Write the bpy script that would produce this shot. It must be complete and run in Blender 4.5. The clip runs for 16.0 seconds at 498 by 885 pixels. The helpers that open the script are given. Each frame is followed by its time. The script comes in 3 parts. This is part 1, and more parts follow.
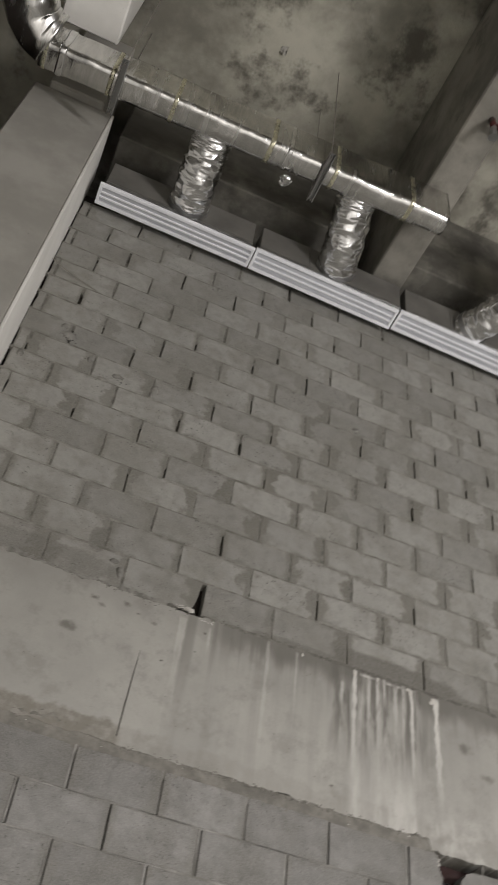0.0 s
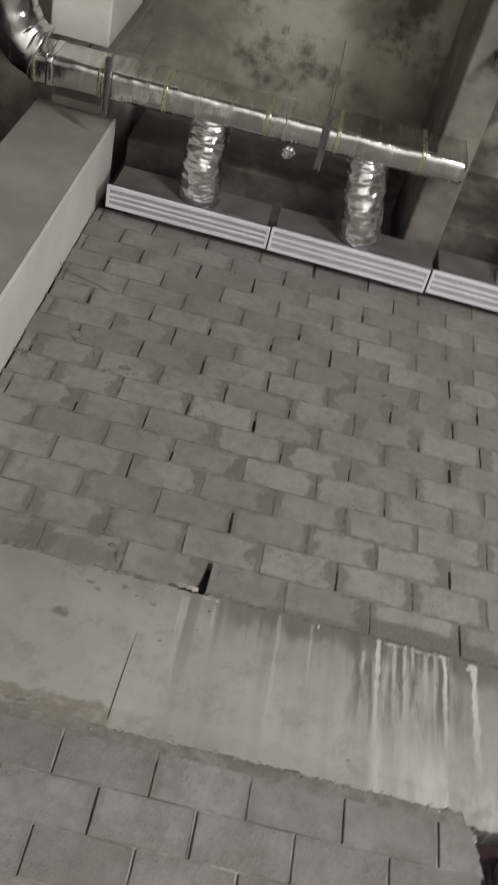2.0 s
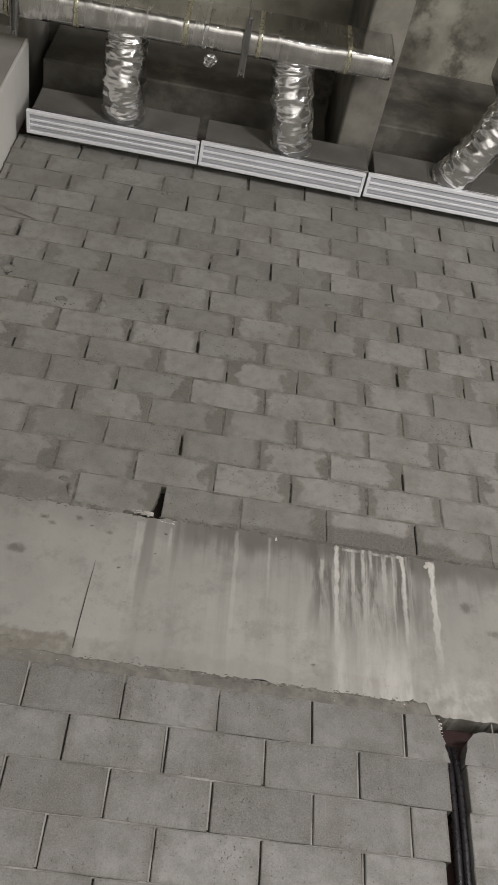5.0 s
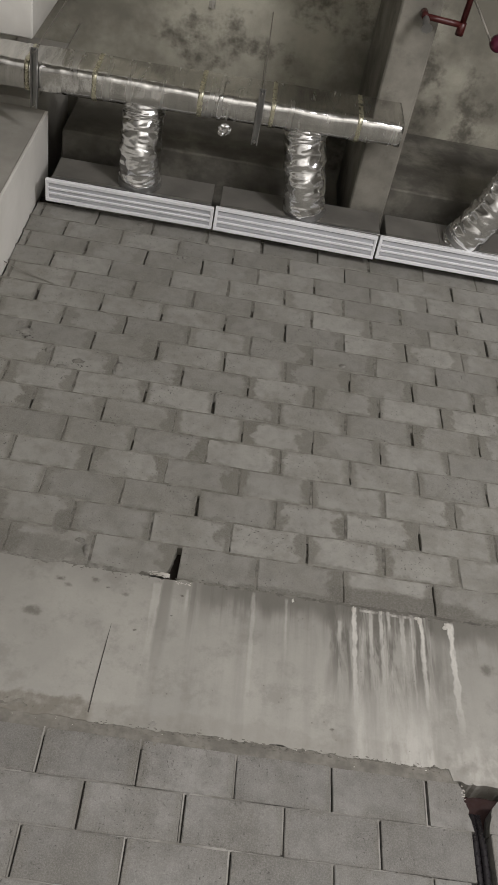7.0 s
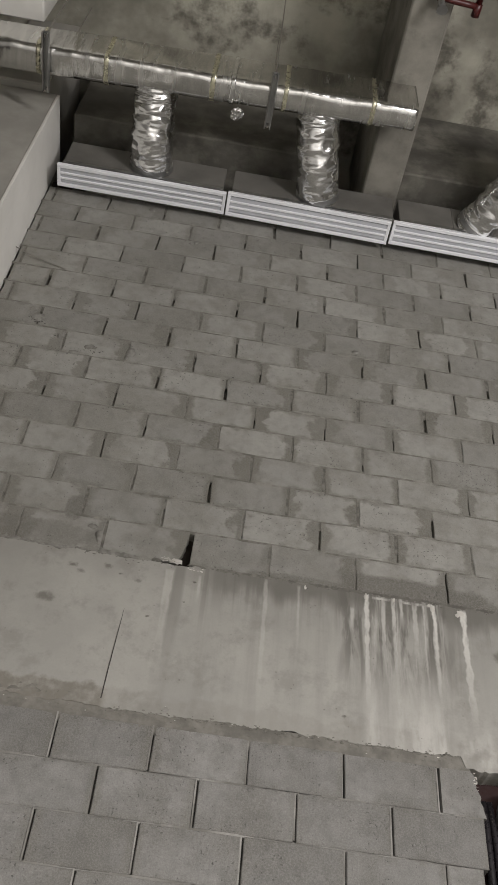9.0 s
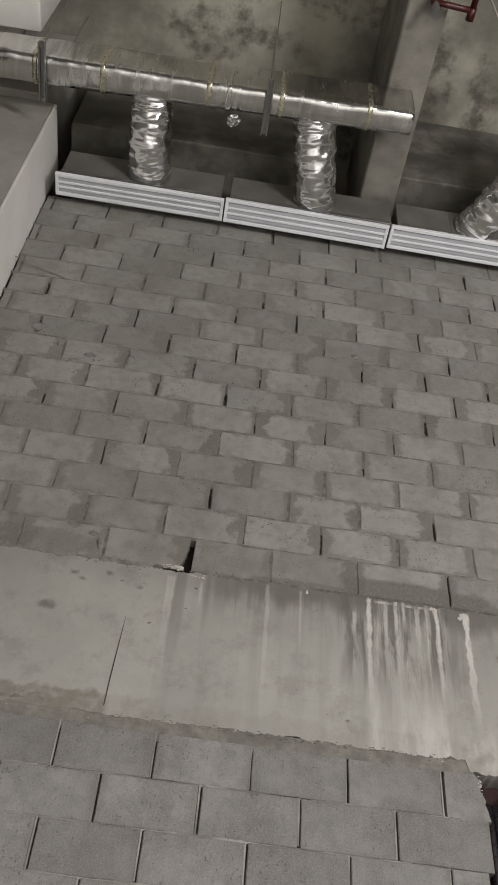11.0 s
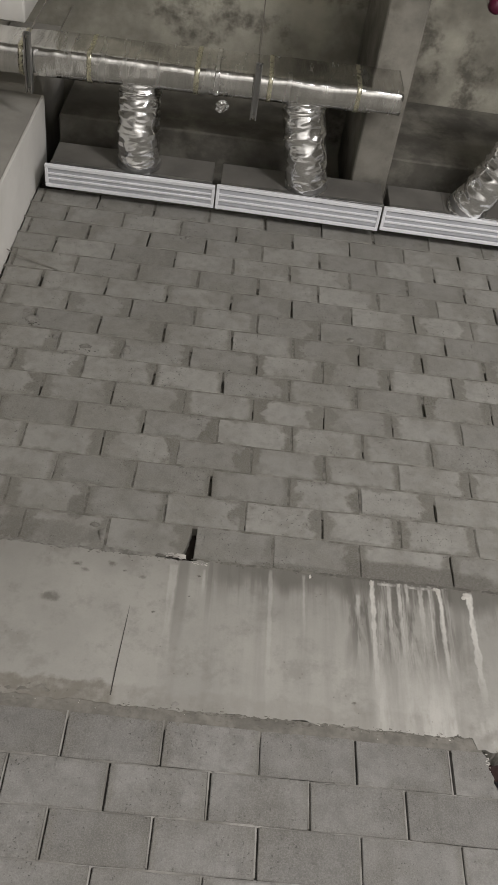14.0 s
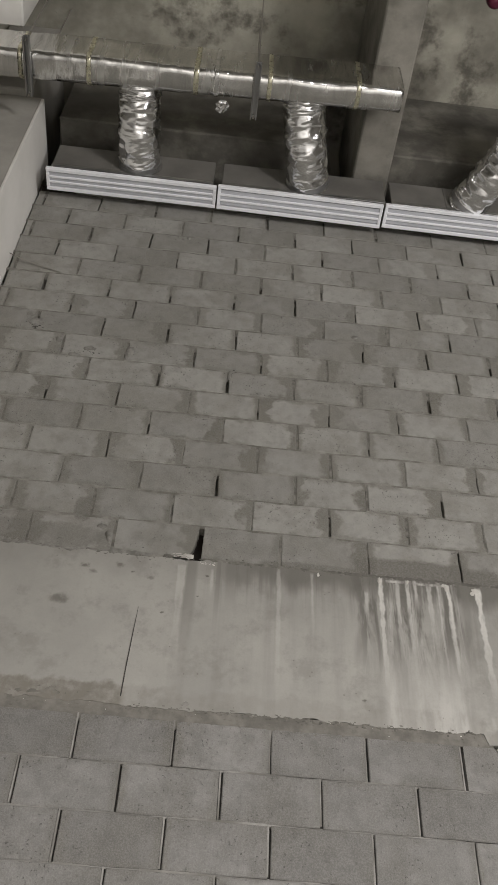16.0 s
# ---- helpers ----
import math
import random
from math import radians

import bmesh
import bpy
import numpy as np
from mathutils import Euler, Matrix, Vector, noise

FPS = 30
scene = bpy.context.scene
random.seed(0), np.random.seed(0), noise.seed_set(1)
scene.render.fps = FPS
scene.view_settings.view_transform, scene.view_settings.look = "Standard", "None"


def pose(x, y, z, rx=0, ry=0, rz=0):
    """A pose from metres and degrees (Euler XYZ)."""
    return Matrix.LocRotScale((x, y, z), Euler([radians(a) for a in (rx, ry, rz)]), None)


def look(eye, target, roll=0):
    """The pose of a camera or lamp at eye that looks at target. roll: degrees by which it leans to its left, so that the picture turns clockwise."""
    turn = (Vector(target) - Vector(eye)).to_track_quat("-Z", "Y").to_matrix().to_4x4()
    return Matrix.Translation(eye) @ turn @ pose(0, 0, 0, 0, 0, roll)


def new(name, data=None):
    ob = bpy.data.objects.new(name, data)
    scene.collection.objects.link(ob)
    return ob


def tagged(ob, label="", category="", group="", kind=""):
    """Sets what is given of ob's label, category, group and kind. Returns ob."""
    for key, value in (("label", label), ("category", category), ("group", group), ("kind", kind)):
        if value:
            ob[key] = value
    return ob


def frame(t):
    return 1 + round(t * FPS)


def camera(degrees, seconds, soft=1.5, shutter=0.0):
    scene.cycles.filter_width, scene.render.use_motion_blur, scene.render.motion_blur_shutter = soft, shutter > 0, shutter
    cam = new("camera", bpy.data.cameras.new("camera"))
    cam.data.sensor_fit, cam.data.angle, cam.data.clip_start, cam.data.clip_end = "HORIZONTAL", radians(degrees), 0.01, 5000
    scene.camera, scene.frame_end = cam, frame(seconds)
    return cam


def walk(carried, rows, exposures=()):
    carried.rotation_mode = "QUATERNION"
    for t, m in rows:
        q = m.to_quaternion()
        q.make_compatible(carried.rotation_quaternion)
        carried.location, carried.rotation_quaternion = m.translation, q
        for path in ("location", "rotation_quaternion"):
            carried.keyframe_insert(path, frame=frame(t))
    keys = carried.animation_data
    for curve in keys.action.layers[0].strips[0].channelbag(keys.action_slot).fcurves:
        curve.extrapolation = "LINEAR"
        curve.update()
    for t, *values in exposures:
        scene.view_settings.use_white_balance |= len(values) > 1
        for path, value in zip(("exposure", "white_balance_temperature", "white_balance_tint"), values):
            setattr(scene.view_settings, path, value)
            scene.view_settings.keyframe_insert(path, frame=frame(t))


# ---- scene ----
# ---- camera and walk ----
cam = camera(30.8, 16.0, soft=1.45, shutter=0.5)
# seconds, x, y, z, yaw, pitch, roll
ROWS = [
    (0.0, 0.198, -3.623, 1.519, -22.90, 47.58, -6.00),
    (0.5, 0.412, -3.630, 1.510, -17.28, 46.56, -5.68),
    (1.0, 0.591, -3.570, 1.497, -18.07, 46.16, -5.50),
    (1.5, 0.842, -3.526, 1.541, -15.74, 48.90, -9.53),
    (1.8, 0.965, -3.461, 1.555, -15.32, 49.48, -7.89),
    (2.0, 1.032, -3.494, 1.553, -12.00, 48.14, -8.35),
    (2.5, 1.146, -3.450, 1.561, -10.10, 46.51, -6.02),
    (3.0, 1.135, -3.472, 1.563, -12.40, 43.70, -3.67),
    (5.5, 1.137, -3.479, 1.561, -9.21, 43.13, -3.63),
    (6.0, 1.128, -3.489, 1.562, -8.54, 44.23, -4.75),
    (6.5, 1.127, -3.484, 1.563, -8.55, 45.78, -4.31),
    (7.0, 1.126, -3.487, 1.562, -9.02, 46.76, -3.69),
    (7.5, 1.125, -3.480, 1.572, -8.95, 46.19, -3.98),
    (8.0, 1.118, -3.472, 1.570, -8.62, 46.75, -3.91),
    (8.5, 1.115, -3.485, 1.572, -9.41, 46.31, -4.11),
    (9.0, 1.116, -3.479, 1.573, -8.65, 45.84, -4.26),
    (11.5, 1.135, -3.483, 1.570, -7.81, 46.53, -3.75),
    (12.0, 1.134, -3.510, 1.571, -7.61, 46.85, -3.24),
    (12.5, 1.128, -3.493, 1.570, -7.02, 46.75, -3.57),
    (13.0, 1.122, -3.476, 1.568, -6.92, 45.72, -3.23),
    (13.5, 1.126, -3.464, 1.570, -6.58, 45.34, -2.96),
    (14.0, 1.135, -3.468, 1.567, -6.77, 45.39, -2.62),
    (14.5, 1.127, -3.474, 1.566, -6.65, 45.50, -2.28),
    (15.0, 1.130, -3.477, 1.561, -6.37, 45.85, -2.14),
    (15.5, 1.133, -3.469, 1.562, -6.02, 45.46, -2.08),
    (16.0, 1.132, -3.460, 1.563, -5.87, 45.40, -2.18),
]
walk(cam, [(t, pose(x, y, z, 90 + pitch, roll, yaw)) for t, x, y, z, yaw, pitch, roll in ROWS], exposures=[(0.0, 0.0), (16.0, 0.0)])

# ---- light: tube lamps hung in the hall behind and beside the view ----
world = bpy.data.worlds.new("world")
scene.world = world
world.use_nodes = True
world.node_tree.nodes["Background"].inputs[0].default_value = (0.9, 0.95, 1.0, 1)
world.node_tree.nodes["Background"].inputs[1].default_value = 0.02


def tube_lamp(eye, target, length, width, watts, tint=(0.985, 0.95, 0.952)):
    data = bpy.data.lights.new("tube_lamp", "AREA")
    data.shape, data.size, data.size_y, data.energy, data.color = "RECTANGLE", length, width, watts, tint
    new("tube_lamp", data).matrix_world = look(eye, target)


tube_lamp((5.2, -5.4, 3.2), (0.4, 0.0, 6.6), 1.6, 0.5, 225)
tube_lamp((4.6, -8.2, 3.2), (0.4, 0.0, 5.8), 1.6, 0.6, 115)
# hall lamps that shine down: the pale floor throws their light up
tube_lamp((1.8, -5.2, 3.6), (1.8, -4.8, 0.0), 3.0, 0.5, 405)

# ---- materials ----


class Nodes:
    """A small node graph: every call adds a node and gives its output."""

    def __init__(self, name):
        self.mat = bpy.data.materials.new(name)
        self.mat.use_nodes = True
        self.tree = self.mat.node_tree
        self.bsdf = self.tree.nodes["Principled BSDF"]

    def put(self, socket, value):
        if isinstance(value, bpy.types.NodeSocket):
            self.tree.links.new(value, socket)
        elif isinstance(value, tuple) and len(value) == 3 and socket.type == "RGBA":
            socket.default_value = (*value, 1)
        else:
            socket.default_value = value

    def coords(self, kind="Object", scale=(1, 1, 1), offset=None):
        n = self.tree.nodes.new("ShaderNodeTexCoord")
        m = self.tree.nodes.new("ShaderNodeMapping")
        self.tree.links.new(n.outputs[kind], m.inputs["Vector"])
        m.inputs["Scale"].default_value = scale
        if offset is not None:
            self.put(m.inputs["Location"], offset)
        return m.outputs[0]

    def place(self):
        return self.tree.nodes.new("ShaderNodeNewGeometry").outputs["Position"]

    def scaled(self, vec, scale):
        n = self.tree.nodes.new("ShaderNodeVectorMath")
        n.operation = "MULTIPLY"
        self.put(n.inputs[0], vec)
        n.inputs[1].default_value = scale
        return n.outputs[0]

    def noise(self, vec, scale, detail=4, rough=0.55, distort=0.0):
        n = self.tree.nodes.new("ShaderNodeTexNoise")
        self.put(n.inputs["Vector"], vec)
        self.put(n.inputs["Scale"], scale)
        n.inputs["Detail"].default_value, n.inputs["Roughness"].default_value = detail, rough
        n.inputs["Distortion"].default_value = distort
        return n.outputs["Fac"]

    def cells(self, vec, scale):
        n = self.tree.nodes.new("ShaderNodeTexVoronoi")
        self.put(n.inputs["Vector"], vec)
        n.inputs["Scale"].default_value = scale
        return n.outputs["Distance"]

    def ramp(self, fac, a, b, lo=0.0, hi=1.0):
        n = self.tree.nodes.new("ShaderNodeMapRange")
        n.interpolation_type = "SMOOTHSTEP"
        for i, v in enumerate((fac, a, b, lo, hi)):
            self.put(n.inputs[i], v)
        return n.outputs[0]

    def math(self, op, a, b=0.0, c=0.0):
        n = self.tree.nodes.new("ShaderNodeMath")
        n.operation = op
        for i, v in enumerate((a, b, c)):
            self.put(n.inputs[i], v)
        return n.outputs[0]

    def mix(self, fac, a, b):
        n = self.tree.nodes.new("ShaderNodeMix")
        n.data_type = "RGBA"
        self.put(n.inputs[0], fac)
        self.put(n.inputs[6], a)
        self.put(n.inputs[7], b)
        return n.outputs[2]

    def split(self, vec):
        n = self.tree.nodes.new("ShaderNodeSeparateXYZ")
        self.put(n.inputs[0], vec)
        return n.outputs

    def chance(self):
        return self.tree.nodes.new("ShaderNodeObjectInfo").outputs["Random"]

    def done(self, colour, rough=0.9, height=None, strength=0.3, distance=0.004, metal=0.0):
        self.put(self.bsdf.inputs["Base Color"], colour)
        self.put(self.bsdf.inputs["Roughness"], rough)
        self.put(self.bsdf.inputs["Metallic"], metal)
        if height is not None:
            n = self.tree.nodes.new("ShaderNodeBump")
            n.inputs["Strength"].default_value, n.inputs["Distance"].default_value = strength, distance
            self.put(n.inputs["Height"], height)
            self.tree.links.new(n.outputs[0], self.bsdf.inputs["Normal"])
        return self.mat


def block_material(name, light, dark, smear, smear_reach, mortar, damp=(), pitted=0.12):
    g = Nodes(name)
    p = g.place()
    tone = g.math("ADD", g.math("MULTIPLY", g.chance(), 0.5), g.math("MULTIPLY", g.noise(p, 7, 5, 0.6), 0.75))
    colour = g.mix(g.ramp(tone, 0.2, 1.0), dark, light)
    # mortar wiped over the ends and edges of the block
    x, _, z = g.split(g.coords("Generated"))[:3]
    end = g.math("MINIMUM", x, g.math("SUBTRACT", 1.0, x))
    bed = g.math("MINIMUM", z, g.math("SUBTRACT", 1.0, z))
    wob = g.noise(p, 10, 4, 0.6)
    lot = g.math("FRACT", g.math("MULTIPLY", g.chance(), 7.31))
    reach = g.math("MULTIPLY", smear_reach, g.ramp(lot, 0.0, 1.0, 0.3, 1.35))
    side = g.ramp(g.math("FRACT", g.math("MULTIPLY", g.chance(), 23.7)), 0.25, 0.45)
    one = g.mix(side, g.math("SUBTRACT", 1.0, x), end)
    wipe = g.ramp(g.math("SUBTRACT", one, g.math("MULTIPLY", g.math("SUBTRACT", wob, 0.31), reach)), -0.02, 0.07, 1.0, 0.0)
    lip = g.ramp(g.math("SUBTRACT", bed, g.math("MULTIPLY", g.math("SUBTRACT", g.noise(p, 8, 3), 0.52), 0.7)), -0.02, 0.13, 0.6, 0.0)
    high = g.ramp(g.split(p)[2], 5.6, 7.0, 1.0, 0.45)
    worn = g.math("MULTIPLY", high, g.ramp(g.noise(p, 1.1, 3), 0.35, 0.6, 0.6, 1.0))
    colour = g.mix(g.math("MULTIPLY", g.math("MULTIPLY", g.math("MAXIMUM", wipe, lip), smear), worn), colour, mortar)
    stain = g.ramp(g.noise(p, 2.4, 6, 0.65), 0.42, 0.64)
    colour = g.mix(g.math("MULTIPLY", stain, 0.6), colour, tuple(0.85 * c * k for c, k in zip(dark, (1.02, 1.0, 0.94))))
    # patches of damp mortar: x, z, half width, half height, strength
    px, _, pz = g.split(p)[:3]
    for sx, sz, wide, tall, power in damp:
        du = g.math("DIVIDE", g.math("SUBTRACT", px, sx), wide)
        dv = g.math("DIVIDE", g.math("SUBTRACT", pz, sz), tall)
        far = g.math("ADD", g.math("MULTIPLY", g.math("ABSOLUTE", du), g.math("MULTIPLY", du, du)), g.math("MULTIPLY", dv, dv))
        far = g.math("ADD", g.math("ABSOLUTE", far), g.math("MULTIPLY", g.math("SUBTRACT", g.noise(p, 9, 5, 0.65), 0.5), 2.2))
        colour = g.mix(g.ramp(far, 0.5, 1.15, power, 0.0), colour, (0.125, 0.117, 0.098))
    grain = g.noise(p, 160, 3, 0.7)
    colour = g.mix(g.ramp(grain, 0.35, 0.75, 0.0, 0.35), colour, (0.36, 0.35, 0.33))
    pits = g.math("MAXIMUM", g.ramp(g.noise(p, 90, 2, 0.5), 0.30, 0.36, 1.0, 0.0), g.ramp(g.noise(p, 40, 3, 0.6), 0.275, 0.315, 1.0, 0.0))
    spread = g.ramp(g.noise(p, 4, 3), 0.42, 0.62, pitted, 1.0)
    cloud = g.noise(p, 16, 4, 0.6)
    colour = g.mix(g.ramp(cloud, 0.42, 0.7, 0.0, 0.3), colour, tuple(0.72 * c for c in dark))
    pit = g.math("MULTIPLY", pits, spread)
    colour = g.mix(g.math("MULTIPLY", pit, 0.75), colour, (0.07, 0.066, 0.06))
    height = g.math("SUBTRACT", g.math("MULTIPLY", grain, 0.5), pit)
    return g.done(colour, 0.93, g.math("ADD", height, g.math("MULTIPLY", cloud, 1.6)), 0.75, 0.007)


def concrete(name, light, dark, stain_scale=0.8, stain=0.6, streak=0.3, dirt=(0.12, 0.11, 0.095), dirt_amount=0.0):
    g = Nodes(name)
    p = g.place()
    colour = g.mix(g.ramp(g.noise(p, stain_scale, 6, 0.6), 0.35, 0.68), dark, light)
    down = g.noise(g.scaled(p, (9, 9, 0.5)), 1.0, 5, 0.6)
    colour = g.mix(g.ramp(down, 0.45, 0.75, 0.0, streak), colour, dark)
    blot = g.ramp(g.noise(p, 2.3, 6, 0.65), 0.5, 0.66, 0.0, dirt_amount)
    colour = g.mix(blot, colour, dirt)
    grain = g.noise(p, 120, 3, 0.7)
    colour = g.mix(g.ramp(grain, 0.3, 0.7, 0.0, 0.18), colour, dark)
    pit = g.ramp(g.cells(p, 34), 0.05, 0.11, 1.0, 0.0)
    pit = g.math("MULTIPLY", pit, g.ramp(g.noise(p, 6, 2), 0.55, 0.65))
    colour = g.mix(g.math("MULTIPLY", pit, 0.6), colour, dirt)
    height = g.math("SUBTRACT", g.math("ADD", g.math("MULTIPLY", grain, 0.3), g.noise(p, 14, 3)), pit)
    return g.done(colour, 0.9, height, 0.25, 0.006)


def plain(name, colour, rough=0.6, metal=0.0, bump=0.15, scale=60, vary=0.25):
    g = Nodes(name)
    p = g.place()
    n = g.noise(p, scale, 4)
    shade = tuple(c * (1 - vary) for c in colour)
    return g.done(g.mix(g.ramp(g.noise(p, scale / 8, 4), 0.35, 0.7), shade, colour), g.ramp(n, 0.2, 0.8, max(0, rough - 0.1), min(1, rough + 0.1)), n, bump, 0.003, metal)


def foil_material(name, wrinkle, scale, colour=(0.83, 0.83, 0.82), rough=0.22, distance=0.012, metal=1.0, film=0.0, pull=(1.0, 0.55, 1.0)):
    g = Nodes(name)
    p = g.coords("Object")
    p = g.scaled(p, pull)
    fold = g.cells(p, scale)
    crease = g.noise(p, scale * 1.7, 5, 0.6, 0.8)
    h = g.math("ADD", g.math("MULTIPLY", fold, 0.9), g.math("MULTIPLY", crease, 0.6))
    dull = g.ramp(g.noise(p, 4, 4), 0.4, 0.7, rough, rough + 0.16)
    g.put(g.bsdf.inputs["Coat Weight"], film)
    g.put(g.bsdf.inputs["Coat Roughness"], 0.12)
    return g.done(g.mix(g.ramp(crease, 0.3, 0.7), tuple(0.8 * c for c in colour), colour), dull, h, wrinkle, distance, metal)


# streaks of lime on the ring beam: x, half width, top, bottom, strength
STREAKS = [
    (2.020, 0.012, 4.245, 3.48, 0.95), (2.153, 0.009, 4.235, 3.70, 0.75), (2.100, 0.010, 4.22, 3.62, 0.6),
    (2.190, 0.006, 4.235, 4.02, 0.7), (2.255, 0.011, 4.215, 3.90, 0.55), (1.950, 0.008, 4.14, 3.98, 0.5), (1.690, 0.006, 4.22, 3.75, 0.35), (1.212, 0.007, 4.19, 4.0, 0.4),
    (2.300, 0.005, 4.22, 3.52, 0.6), (2.350, 0.009, 4.235, 3.62, 1.0),
    (2.497, 0.015, 4.22, 3.55, 1.0), (1.068, 0.020, 4.20, 3.56, 0.3), (1.530, 0.009, 4.23, 3.5, 0.33)]


def ring_beam_material():
    g = Nodes("ring_beam_concrete")
    p = g.place()
    x, _, z = g.split(p)[:3]
    base = g.mix(g.ramp(g.noise(p, 1.4, 5, 0.6), 0.35, 0.7), (0.29, 0.282, 0.255), (0.37, 0.36, 0.325))
    down = g.noise(g.scaled(p, (13, 1, 0.6)), 1.0, 5, 0.6)
    wash = g.ramp(x, 0.95, 1.15)
    base = g.mix(g.math("MULTIPLY", g.ramp(down, 0.45, 0.72), g.math("MULTIPLY", wash, 0.28)), base, (0.19, 0.182, 0.162))
    # damp, dirty band under the blocks and brown mortar at the foot
    wave = g.math("MULTIPLY", g.math("SUBTRACT", g.noise(g.scaled(p, (7, 1, 1.5)), 1.0, 4, 0.6), 0.5), 0.28)
    damp = g.ramp(g.math("ADD", z, wave), 4.08, 4.19)
    base = g.mix(g.math("MULTIPLY", damp, g.ramp(x, 1.0, 1.5, 0.1, 0.75)), base, (0.115, 0.108, 0.092))
    drip = g.ramp(g.noise(g.scaled(p, (17, 1, 2.4)), 1.0, 4, 0.6, 0.6), 0.42, 0.58)
    wet = g.math("MULTIPLY", g.ramp(g.math("ABSOLUTE", g.math("SUBTRACT", x, 2.16)), 0.2, 0.36, 1.0, 0.0), g.ramp(z, 3.6, 4.0))
    base = g.mix(g.math("MULTIPLY", g.math("MULTIPLY", drip, wet), 0.9), base, (0.12, 0.113, 0.098))
    runs = g.math("MULTIPLY", g.ramp(g.noise(g.scaled(p, (20, 1, 0.8)), 1.3, 4, 0.6), 0.5, 0.68), g.math("MULTIPLY", g.ramp(x, 1.1, 1.3), g.ramp(z, 3.9, 4.2)))
    base = g.mix(g.math("MULTIPLY", runs, 0.7), base, (0.15, 0.143, 0.125))
    for dx, half, low in ((1.118, 0.03, 3.55), (1.30, 0.035, 3.95), (1.24, 0.015, 3.8), (2.43, 0.03, 3.75)):
        track = g.ramp(g.math("ABSOLUTE", g.math("SUBTRACT", g.math("ADD", x, g.math("MULTIPLY", g.math("SUBTRACT", down, 0.5), 0.05)), dx)), half * 0.4, half, 1.0, 0.0)
        base = g.mix(g.math("MULTIPLY", track, g.ramp(z, low, 4.2, 0.0, 0.6)), base, (0.17, 0.163, 0.143))
    blot = g.math("MULTIPLY", g.ramp(g.noise(p, 5.0, 7, 0.7), 0.48, 0.66), 0.5)
    base = g.mix(blot, base, (0.2, 0.192, 0.17))
    foot = g.ramp(g.math("ADD", z, g.math("MULTIPLY", g.math("SUBTRACT", g.noise(p, 9, 4, 0.6), 0.5), 0.16)), 3.53, 3.56, 1.0, 0.0)
    base = g.mix(g.math("MULTIPLY", g.math("MULTIPLY", foot, g.ramp(g.noise(p, 16, 5, 0.65), 0.3, 0.6, 0.35, 1.0)), g.ramp(x, 0.86, 0.9, 0.85, 0.2)), base, (0.165, 0.15, 0.122))
    # smudges of grout and small blow holes
    for sx, sz, size, power in ((0.525, 3.952, 0.034, 0.75), (2.655, 3.985, 0.034, 0.75), (0.612, 4.148, 0.017, 0.9), (0.655, 4.118, 0.016, 0.6), (0.78, 4.17, 0.018, 0.7), (0.84, 4.135, 0.007, 1.0), (1.0, 3.925, 0.008, 0.9), (1.155, 4.03, 0.005, 1.0), (1.19, 4.15, 0.008, 1.0), (1.91, 3.57, 0.009, 0.9), (0.93, 4.11, 0.012, 0.5), (2.78, 3.86, 0.028, 0.6)):
        du = g.math("MULTIPLY", g.math("SUBTRACT", x, sx), 0.65)
        dv = g.math("SUBTRACT", z, sz)
        away = g.math("SQRT", g.math("ADD", g.math("MULTIPLY", du, du), g.math("MULTIPLY", dv, dv)))
        away = g.math("ADD", away, g.math("MULTIPLY", g.math("SUBTRACT", g.noise(p, 0.6 / size, 4, 0.65), 0.5), size * 2.2))
        base = g.mix(g.ramp(away, size * 0.15, size * 1.1, power, 0.0), base, (0.12, 0.112, 0.096))
    lime = 0.0
    for sx, half, top, bottom, power in STREAKS:
        sway = g.math("MULTIPLY", g.math("SUBTRACT", g.noise(g.scaled(p, (2, 1, 2.5)), 1.0 + sx, 2), 0.5), 0.014)
        away = g.math("ABSOLUTE", g.math("SUBTRACT", g.math("ADD", x, sway), sx))
        wide = g.ramp(g.noise(g.scaled(p, (3, 1, 5)), 1.3 * sx, 2), 0.3, 0.7, half * 0.5, half * 1.2)
        line = g.ramp(g.math("SUBTRACT", away, wide), -0.004, 0.006, 1.0, 0.0) if half < 0.05 else g.math("MULTIPLY", g.ramp(away, 0.0, half, 1.0, 0.0), g.ramp(down, 0.35, 0.6, 1.0, 0.25))
        span = g.math("MULTIPLY", g.ramp(z, bottom - 0.05, bottom + 0.16), g.ramp(z, top - 0.01, top + 0.012, 1.0, 0.0))
        fade = g.ramp(z, bottom, top - 0.05, 0.1, 1.0)
        part_ = g.math("MULTIPLY", g.math("MULTIPLY", line, span), g.math("MULTIPLY", fade, power))
        lime = part_ if isinstance(lime, float) else g.math("MAXIMUM", lime, part_)
    field = g.math("MULTIPLY", g.ramp(x, 1.99, 2.04), g.ramp(x, 2.34, 2.44, 1.0, 0.0))
    thin = g.ramp(g.noise(g.scaled(p, (27, 1, 1.7)), 1.0, 4, 0.6, 0.5), 0.47, 0.68)
    soft = g.ramp(g.noise(g.scaled(p, (15, 1, 1.6)), 1.0, 3, 0.5), 0.35, 0.65, 0.1, 0.55)
    low_part = g.math("MULTIPLY", g.ramp(z, 3.46, 3.95, 1.0, 0.0), soft)
    high_part = g.math("MULTIPLY", thin, g.ramp(z, 3.6, 4.1, 0.2, 0.42))
    lime = g.math("MAXIMUM", lime, g.math("MULTIPLY", field, g.math("MAXIMUM", low_part, high_part)))
